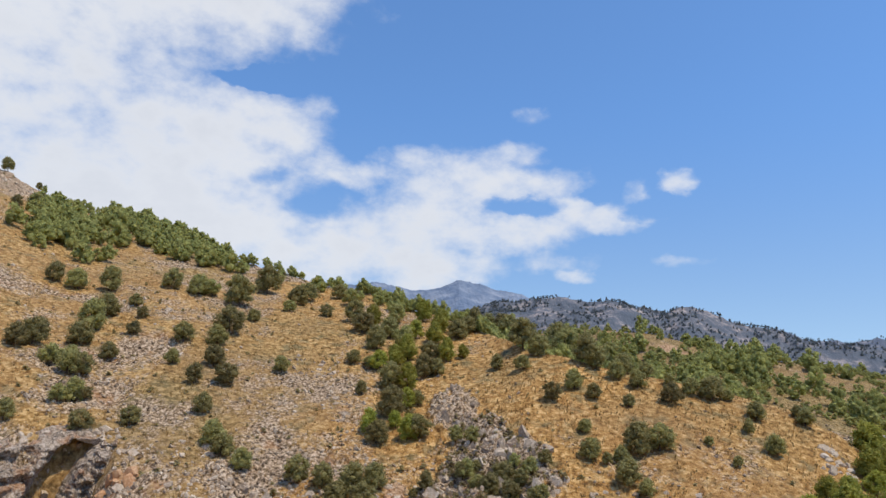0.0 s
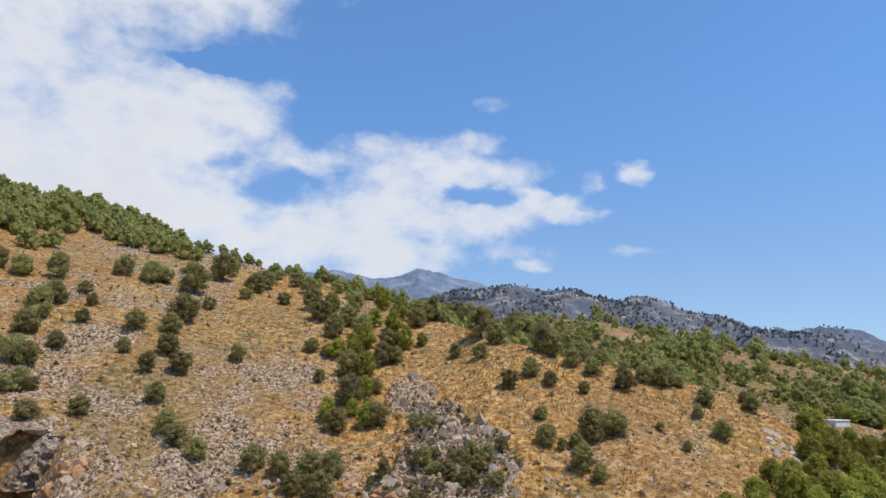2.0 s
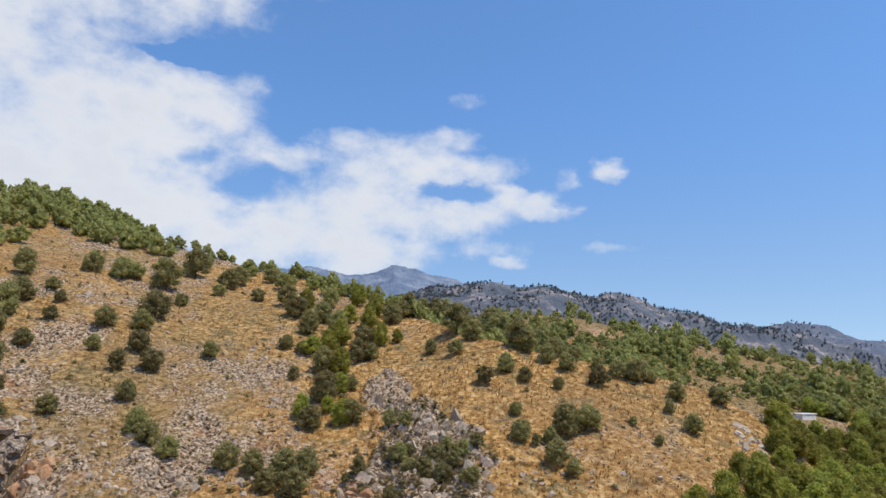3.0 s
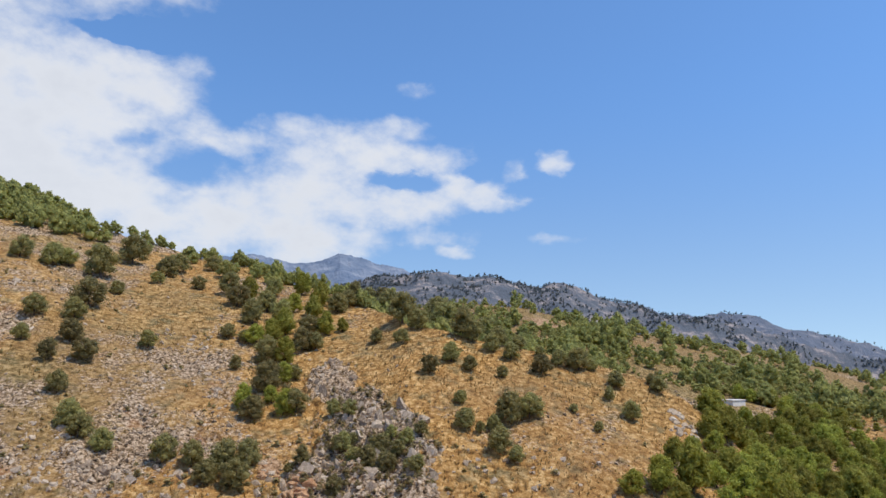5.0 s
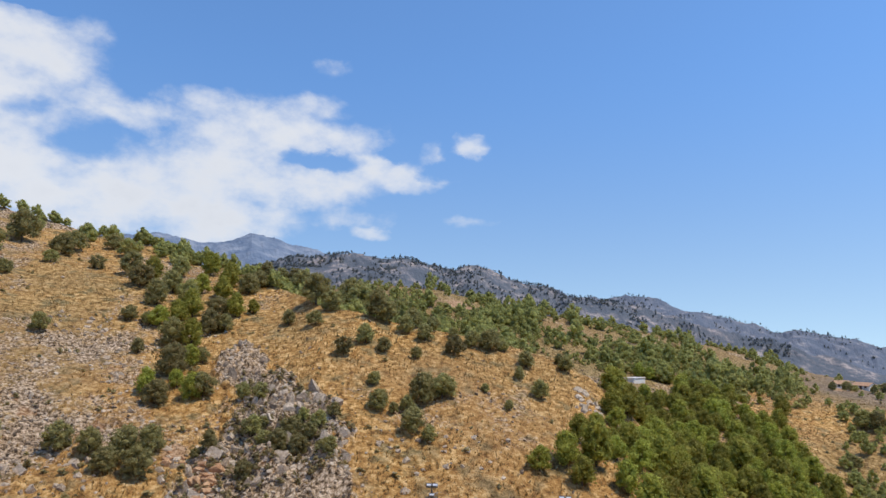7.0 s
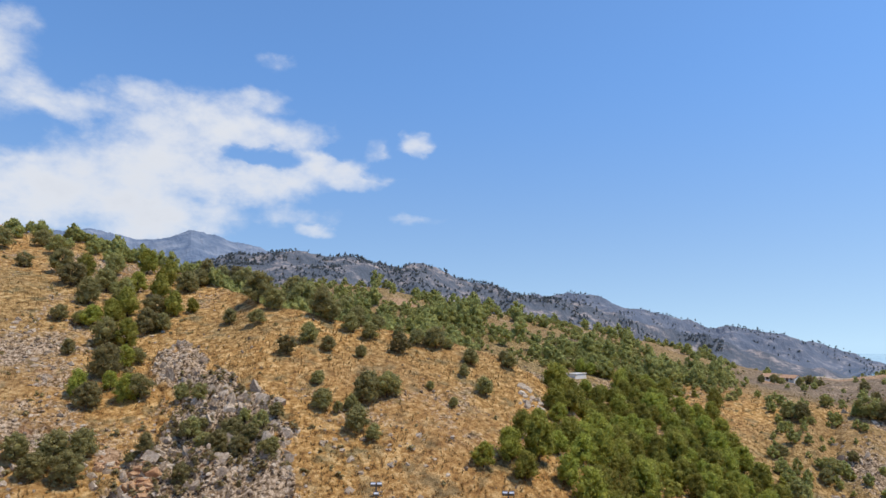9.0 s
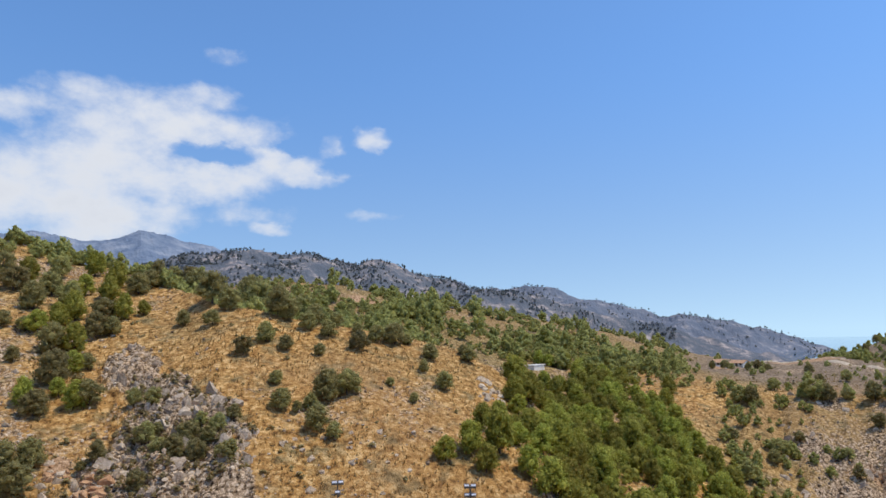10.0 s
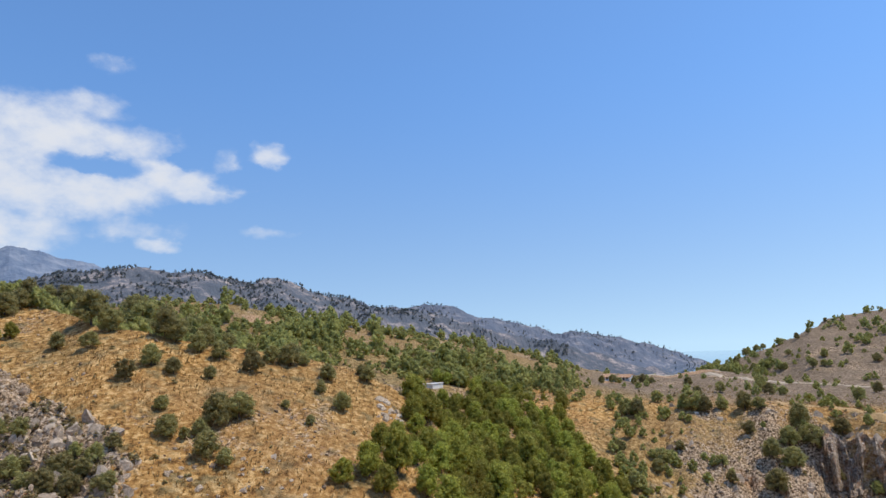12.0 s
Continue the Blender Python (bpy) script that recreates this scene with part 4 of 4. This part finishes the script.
outcrop("bare grey rock on the high shoulder of the hill", ring(40, -37, -33, 330, 385), BOULDERS, (0.6, 1.8))
outcrop("grey cliff face on the side of the gorge", ring(150, 53, 70, 178, 236), BOULDERS + SLABS, (0.5, 1.7), upright=0.3, sink=0.55)
outcrop("tall grey buttress at the gorge rim", ring(16, 64, 70, 221.5, 226), SLABS, (0.9, 1.9), upright=0.8)
outcrop("stones on the lower grass spur", ring(34, 10, 22, 98, 112), BOULDERS, (0.25, 0.8))

# scrub and dwarf pines growing on the crag and the gorge side
for a, r in ring(16, -4, 11, 103, 124, in_crag):
    pine(r * math.sin(radians(a)), r * math.cos(radians(a)), rock_rng.uniform(1.2, 3.0), label="dwarf olive pine rooted in the limestone crag", group="pines on the crag")
x, y, a, r = polar(rng, 700, -6, 13, 100, 130)
ok = crag_mask(a, r) > 0.4
tagged(strew("crag_scrub", BUSHES, x[ok], y[ok], 0.5 + 1.0 * rng.random(ok.sum()), M_SCRUB, 19, (0.5, 0.9), 0.1, 0.1), "olive scrub in the clefts of the crag", "bushes", kind="stuff")

# ---- standing rock faces ----
M_FACE, nt, bs = mat("fractured cliff limestone")
grain, blocks = noise_node(nt, 1.5, 9, 0.72), noise_node(nt, 0.35, 5, 0.6)
face_c = ramp_node(nt, grain, (0.36, (0.06, 0.045, 0.034)), (0.44, (0.24, 0.183, 0.13)), (0.52, (0.41, 0.325, 0.24)), (0.62, (0.68, 0.57, 0.45)))
face_c = mix_node(nt, step_node(nt, blocks, 0.5, 0.66), face_c, mix_node(nt, 0.55, face_c, (0.42, 0.19, 0.07)))
nt.links.new(face_c, bs.inputs["Base Color"])
bs.inputs["Roughness"].default_value = 0.9
bump_node(nt, bs, grain, 1.0, 0.6)


def cliff(label, az0, az1, r_top, r_foot, tall, seed, hollow=None, grain=1.0, upright=0.45):
    """A steep fractured face under a step of the land; hollow: bearing, half width, depth and lean of a cave."""
    a = np.arange(az0, az1, 10.0 / r_top)
    v = np.concatenate([np.linspace(-0.35, -0.03, 9), np.linspace(0, 1, 48)])
    A, V = np.meshgrid(a, v, indexing="ij")
    reach = int(2.7 / (10.0 / r_top)) if hollow and hollow[1] > 1 else 3

    def ledge(r):
        """The land's height along a ring, bridging the cleft of the cave."""
        h = land(r * np.sin(np.radians(a)), r * np.cos(np.radians(a)))
        pad = np.pad(h, reach, mode="edge")
        h = np.max([pad[k:k + len(a)] for k in range(2 * reach + 1)], axis=0)
        return np.convolve(np.pad(h, 4, mode="edge"), np.ones(9) / 9, mode="valid")

    back = np.clip(-V / 0.35, 0, 1) * 7.0
    side = A * r_top / 57.3
    R = r_top + 0.8 + back - (r_top + 0.8 - r_foot) * np.clip(V, 0, 1) ** 0.6
    flat = ledge(r_top * 1.012)
    Z = flat[:, None] - tall * np.clip(V, 0, 1) ** 1.3
    for k in range(9):
        Z[:, k] = ledge(r_top + 0.8 + back[0, k]) - (0.6 if k < 2 else 0.0) - 1.3 * (1 - np.exp(-((a + 28.7) / 2.2) ** 4))
    rough = fbm(side, Z * upright, 3.0, 4, seed, True) * 1.2 + np.round(fbm(side, Z * upright * 2, 1.8, 2, seed + 9) * 4) * 0.4
    face = np.clip(V * 6, 0, 1)
    R = R - rough * grain * face
    Z = Z + (fbm(side, R, 2.2, 3, seed + 20, True) * 0.7 + 0.35) * (1 - face) * np.clip((V + 0.35) * 6, 0, 1) * grain
    if hollow:
        b0, half, deep, lean = hollow
        R = R + deep * np.exp(-((A - b0 - lean * (V - 0.2)) / half) ** 4) * np.clip((V - 0.01) / 0.05, 0, 1)
    pts = np.stack([R * np.sin(np.radians(A)), R * np.cos(np.radians(A)), Z], -1).reshape(-1, 3)
    i = (np.arange(len(a) - 1)[:, None] * len(v) + np.arange(len(v) - 1)[None]).reshape(-1)
    quads_c = np.stack([i, i + 1, i + len(v) + 1, i + len(v)], -1)
    return tagged(new("cliff", mesh_of("cliff", pts, quads_c, M_FACE)), label, "cliff")


cliff("grey limestone ledge with a dark leaning cave", -38, -25.0, 127.5, 124.0, 8.5, 301, (-28.0, 1.1, 11.0, -2.2), 1.3, 0.8)
cliff("tall grey rock wall with upright clefts in the gorge", 64, 71.5, 220.5, 215.0, 13.0, 331, (67.2, 0.4, 4.0, 0.0), 2.4, 0.18)

# ---- tracks across the plateau ----
M_TRACK, nt, bs = mat("pale dusty track")
dust = noise_node(nt, 1.2, 6, 0.7)
nt.links.new(ramp_node(nt, dust, (0.3, (0.30, 0.24, 0.17)), (0.5, (0.50, 0.41, 0.30)), (0.72, (0.62, 0.54, 0.42))), bs.inputs["Base Color"])
bs.inputs["Roughness"].default_value = 0.95
bump_node(nt, bs, dust, 0.6, 0.1)
M_GOLD, nt, bs = mat("ochre earth bank")
dust = noise_node(nt, 0.9, 7, 0.7)
nt.links.new(ramp_node(nt, dust, (0.3, (0.30, 0.19, 0.08)), (0.5, (0.47, 0.31, 0.14)), (0.72, (0.58, 0.42, 0.22))), bs.inputs["Base Color"])
bs.inputs["Roughness"].default_value = 0.95


def track(name, label, course, width, material, steps=120):
    """A strip laid over the land along a course of (bearing, distance)."""
    a = np.interp(np.linspace(0, len(course) - 1, steps), range(len(course)), [c[0] for c in course])
    r = np.interp(np.linspace(0, len(course) - 1, steps), range(len(course)), [c[1] for c in course])
    r = r + fbm(a * 3, r * 0, 3, 2, 66) * 1.5
    half = width / 2 * (1 + 0.4 * fbm(a * 9, r * 0 + 5, 3, 2, 67))
    verts = []
    for k in (-1.0, -0.33, 0.33, 1.0):
        rr = r + k * half
        x, y = rr * np.sin(np.radians(a)), rr * np.cos(np.radians(a))
        verts.append(np.stack([x, y, np.max([land(x * q, y * q) for q in (0.985, 0.993, 1.0, 1.006)], axis=0) + (0.2 if abs(k) < 0.5 else -0.5)], -1))
    v = np.stack(verts, 1).reshape(-1, 3)
    i = np.arange(steps - 1)[:, None] * 4 + np.arange(3)[None]
    f = np.stack([i, i + 1, i + 5, i + 4], -1).reshape(-1, 4)
    return tagged(new(name, mesh_of(name, v, f, material)), label, "track", kind="structure")


track("path", "pale dusty track across the brown plateau", [(56.5, 385), (58.8, 372), (62, 362), (66, 353), (71, 346)], 5.0, M_TRACK)
track("road", "ochre earth track along the gorge rim", [(61.5, 250), (64, 243), (66, 238), (68.5, 233), (71, 230)], 6.5, M_GOLD)
track("path_ridge", "pale track behind the grass spur", [(50.5, 400), (54, 415), (58, 420)], 4.0, M_TRACK)

# ---- cabin among the pines ----
M_WALL, nt, bs = mat("whitewashed plaster")
nt.links.new(ramp_node(nt, noise_node(nt, 1.5, 6), (0.3, (0.62, 0.58, 0.52)), (0.6, (0.80, 0.78, 0.73))), bs.inputs["Base Color"])
M_DARK, nt, bs = mat("weathered dark wood")
nt.links.new(ramp_node(nt, noise_node(nt, 5, 4), (0.3, (0.05, 0.035, 0.025)), (0.7, (0.12, 0.085, 0.06))), bs.inputs["Base Color"])
M_GLASS, nt, bs = mat("window glass")
bs.inputs["Base Color"].default_value = (0.03, 0.04, 0.05, 1)
bs.inputs["Roughness"].default_value = 0.08


def block(w, d, h, x=0.0, y=0.0, z=0.0, bevel=0.03):
    bm = bmesh.new()
    bmesh.ops.create_cube(bm, size=1.0, matrix=Matrix.Translation((x, y, z + h / 2)) @ Matrix.Diagonal((w, d, h, 1)))
    bmesh.ops.bevel(bm, geom=bm.edges[:], offset=bevel, segments=1, affect="EDGES")
    return bm


def cabin(az, r, w, d, h, label, turn=0.0, base=0.7, openings=True):
    x, y = r * math.sin(radians(az)), r * math.cos(radians(az))
    hut = tagged(new("cabin"), label, "house")
    part("wall", block(w, d, h, 0, 0, -0.6), M_WALL, hut)
    part("roof", block(w + 0.5, d + 0.5, 0.2, 0, 0, h - 0.598), M_WALL, hut, "whitewashed flat roof slab")
    if openings:
        part("door", block(0.9, 0.08, 2.0, -w * 0.2, -d / 2 - 0.02, -0.55, 0.01), M_DARK, hut)
        win = part("window", block(0.9, 0.08, 0.8, w * 0.22, -d / 2 - 0.02, 0.5, 0.01), M_DARK, hut)
        part("pane", block(0.76, 0.02, 0.66, w * 0.22, -d / 2 - 0.075, 0.57, 0.004), M_GLASS, win)
    hut.matrix_world = pose(x, y, float(land(x, y)) + base, 0, 0, -az + turn)
    return hut


cabin(34.4, 222, 7.5, 3.0, 2.4, "small whitewashed flat-roofed cabin among green pines", 62, -0.5, False)
M_TILE, nt, bs = mat("terracotta roof tiles")
clay_n = noise_node(nt, 2.2, 6, 0.7)
nt.links.new(ramp_node(nt, clay_n, (0.3, (0.30, 0.16, 0.085)), (0.5, (0.47, 0.28, 0.165)), (0.72, (0.62, 0.43, 0.28))), bs.inputs["Base Color"])
bs.inputs["Roughness"].default_value = 0.85
bump_node(nt, bs, clay_n, 0.6, 0.05)


def gable(w, d, z, rise, over=0.4):
    """A tiled gable roof with a ridge along x and raised tile rows down both slopes."""
    bm = bmesh.new()
    run = d / 2 + over
    for side in (-1, 1):
        rows_n = max(6, int(w / 0.5))
        for k in range(rows_n):
            x0, x1 = -w / 2 - over + (w + 2 * over) * k / rows_n, -w / 2 - over + (w + 2 * over) * (k + 0.94) / rows_n
            lift = 0.06 * (k % 2)
            low, high = (side * run, z - 0.15 + lift), (0.0, z + rise + lift)
            top = [bm.verts.new((x, y, h + 0.12)) for x, (y, h) in ((x0, low), (x1, low), (x1, high), (x0, high))]
            bot = [bm.verts.new((x, y, h)) for x, (y, h) in ((x0, low), (x1, low), (x1, high), (x0, high))]
            bm.faces.new(top)
            bm.faces.new(bot[::-1])
            for q in range(4):
                bm.faces.new((top[q], bot[q], bot[(q + 1) % 4], top[(q + 1) % 4]))
    bmesh.ops.recalc_face_normals(bm, faces=bm.faces[:])
    return bm


def gable_walls(w, d, h, rise):
    bm = block(w, d, h + 0.8, 0, 0, -0.8)
    for x in (-w / 2, w / 2 - 0.25):
        a = [bm.verts.new((x, y, z)) for y, z in ((-d / 2, h), (d / 2, h), (0, h + rise - 0.05))]
        b = [bm.verts.new((x + 0.25, y, z)) for y, z in ((-d / 2, h), (d / 2, h), (0, h + rise - 0.05))]
        bm.faces.new(a[::-1])
        bm.faces.new(b)
        for q in range(3):
            bm.faces.new((a[q], a[(q + 1) % 3], b[(q + 1) % 3], b[q]))
    bmesh.ops.recalc_face_normals(bm, faces=bm.faces[:])
    return bm


def farmhouse(az, r, w, d, h, rise, label, turn=0.0):
    x, y = r * math.sin(radians(az)), r * math.cos(radians(az))
    home = tagged(new("farmhouse"), label, "house", "houses on the saddle")
    part("wall", gable_walls(w, d, h, rise), M_WALL, home)
    part("roof", gable(w, d, h, rise), M_TILE, home, "terracotta tiled gable roof")
    part("door", block(1.0, 0.08, 2.1, 0, -d / 2 - 0.02, 0.0, 0.01), M_DARK, home)
    for side in (-0.3, 0.3):
        win = part("window", block(1.0, 0.08, 1.0, w * side, -d / 2 - 0.02, 1.0, 0.01), M_DARK, home)
        part("pane", block(0.84, 0.02, 0.84, w * side, -d / 2 - 0.075, 1.08, 0.004), M_GLASS, win)
    home.matrix_world = pose(x, y, float(land(x, y)) - 0.1, 0, 0, -az + turn)
    return home


farmhouse(50.6, 340, 6.5, 6.0, 2.0, 1.2, "whitewashed farmhouse with a terracotta roof on the saddle", -28)
for a, r, w in ((48.6, 306, 3.0), (49.5, 309, 3.6), (50.0, 318, 2.6), (51.2, 322, 3.4), (51.9, 330, 4.2), (52.6, 324, 3.2), (49.0, 331, 4.0)):
    pine(r * math.sin(radians(a)), r * math.cos(radians(a)), w, label="bushy dark pine beside the houses", group="pines by the houses")
farmhouse(49.15, 322, 5.0, 4.5, 2.2, 1.2, "small terracotta-roofed outbuilding among bushes", 18)

# ---- floodlight masts ----
M_STEEL, nt, bs = mat("galvanised steel")
nt.links.new(ramp_node(nt, noise_node(nt, 4, 4), (0.3, (0.10, 0.105, 0.11)), (0.7, (0.22, 0.225, 0.23))), bs.inputs["Base Color"])
bs.inputs["Metallic"].default_value, bs.inputs["Roughness"].default_value = 0.6, 0.5
M_LAMP, nt, bs = mat("pale lamp glass")
bs.inputs["Base Color"].default_value = (0.75, 0.77, 0.8, 1)
bs.inputs["Roughness"].default_value = 0.15


def pole_mesh(h, r0, r1):
    bm = bmesh.new()
    bmesh.ops.create_cone(bm, cap_ends=True, segments=12, radius1=r0, radius2=r1, depth=h, matrix=Matrix.Translation((0, 0, h / 2)))
    return bm


def mast(az, r, top_el, heads, label):
    """heads: (sideways, down) of each floodlight under the top."""
    x, y = r * math.sin(radians(az)), r * math.cos(radians(az))
    ground_z = float(land(x, y))
    h = EYE_Z + r * math.tan(radians(top_el)) - ground_z
    m = tagged(new("floodlight_mast"), label, "street lamp", "floodlight masts")
    part("pole", pole_mesh(h, 0.16, 0.07), M_STEEL, m)
    for down in sorted({d for _, d in heads}):
        part("crossarm", block(1.1, 0.08, 0.08, 0, 0, h - down - 0.3, 0.01), M_STEEL, m)
    for side, down in heads:
        bm = block(0.5, 0.24, 0.34, 0, 0, 0, 0.04)
        bmesh.ops.rotate(bm, verts=bm.verts, cent=(0, 0, 0.17), matrix=Matrix.Rotation(radians(-28), 3, "X"))
        bmesh.ops.translate(bm, verts=bm.verts, vec=(side, -0.18, h - down - 0.2))
        lamp = part("floodlight", bm, M_STEEL, m)
        bm = block(0.42, 0.03, 0.15, 0, -0.125, 0.1, 0.008)
        bmesh.ops.rotate(bm, verts=bm.verts, cent=(0, 0, 0.17), matrix=Matrix.Rotation(radians(-28), 3, "X"))
        bmesh.ops.translate(bm, verts=bm.verts, vec=(side, -0.18, h - down - 0.2))
        part("lens", bm, M_LAMP, lamp, "pale glass lens")
    m.matrix_world = pose(x, y, ground_z, 0, 0, -az)


mast(17.6, 62, -11.75, [(-0.28, 0.0), (0.28, 0.0), (0.0, 0.85)], "steel mast with three dark floodlights above the gorge")
mast(28.7, 62, -12.35, [(-0.3, 0.0), (0.3, 0.0), (-0.3, 0.8), (0.3, 0.8)], "steel mast with four dark floodlights above the wood")
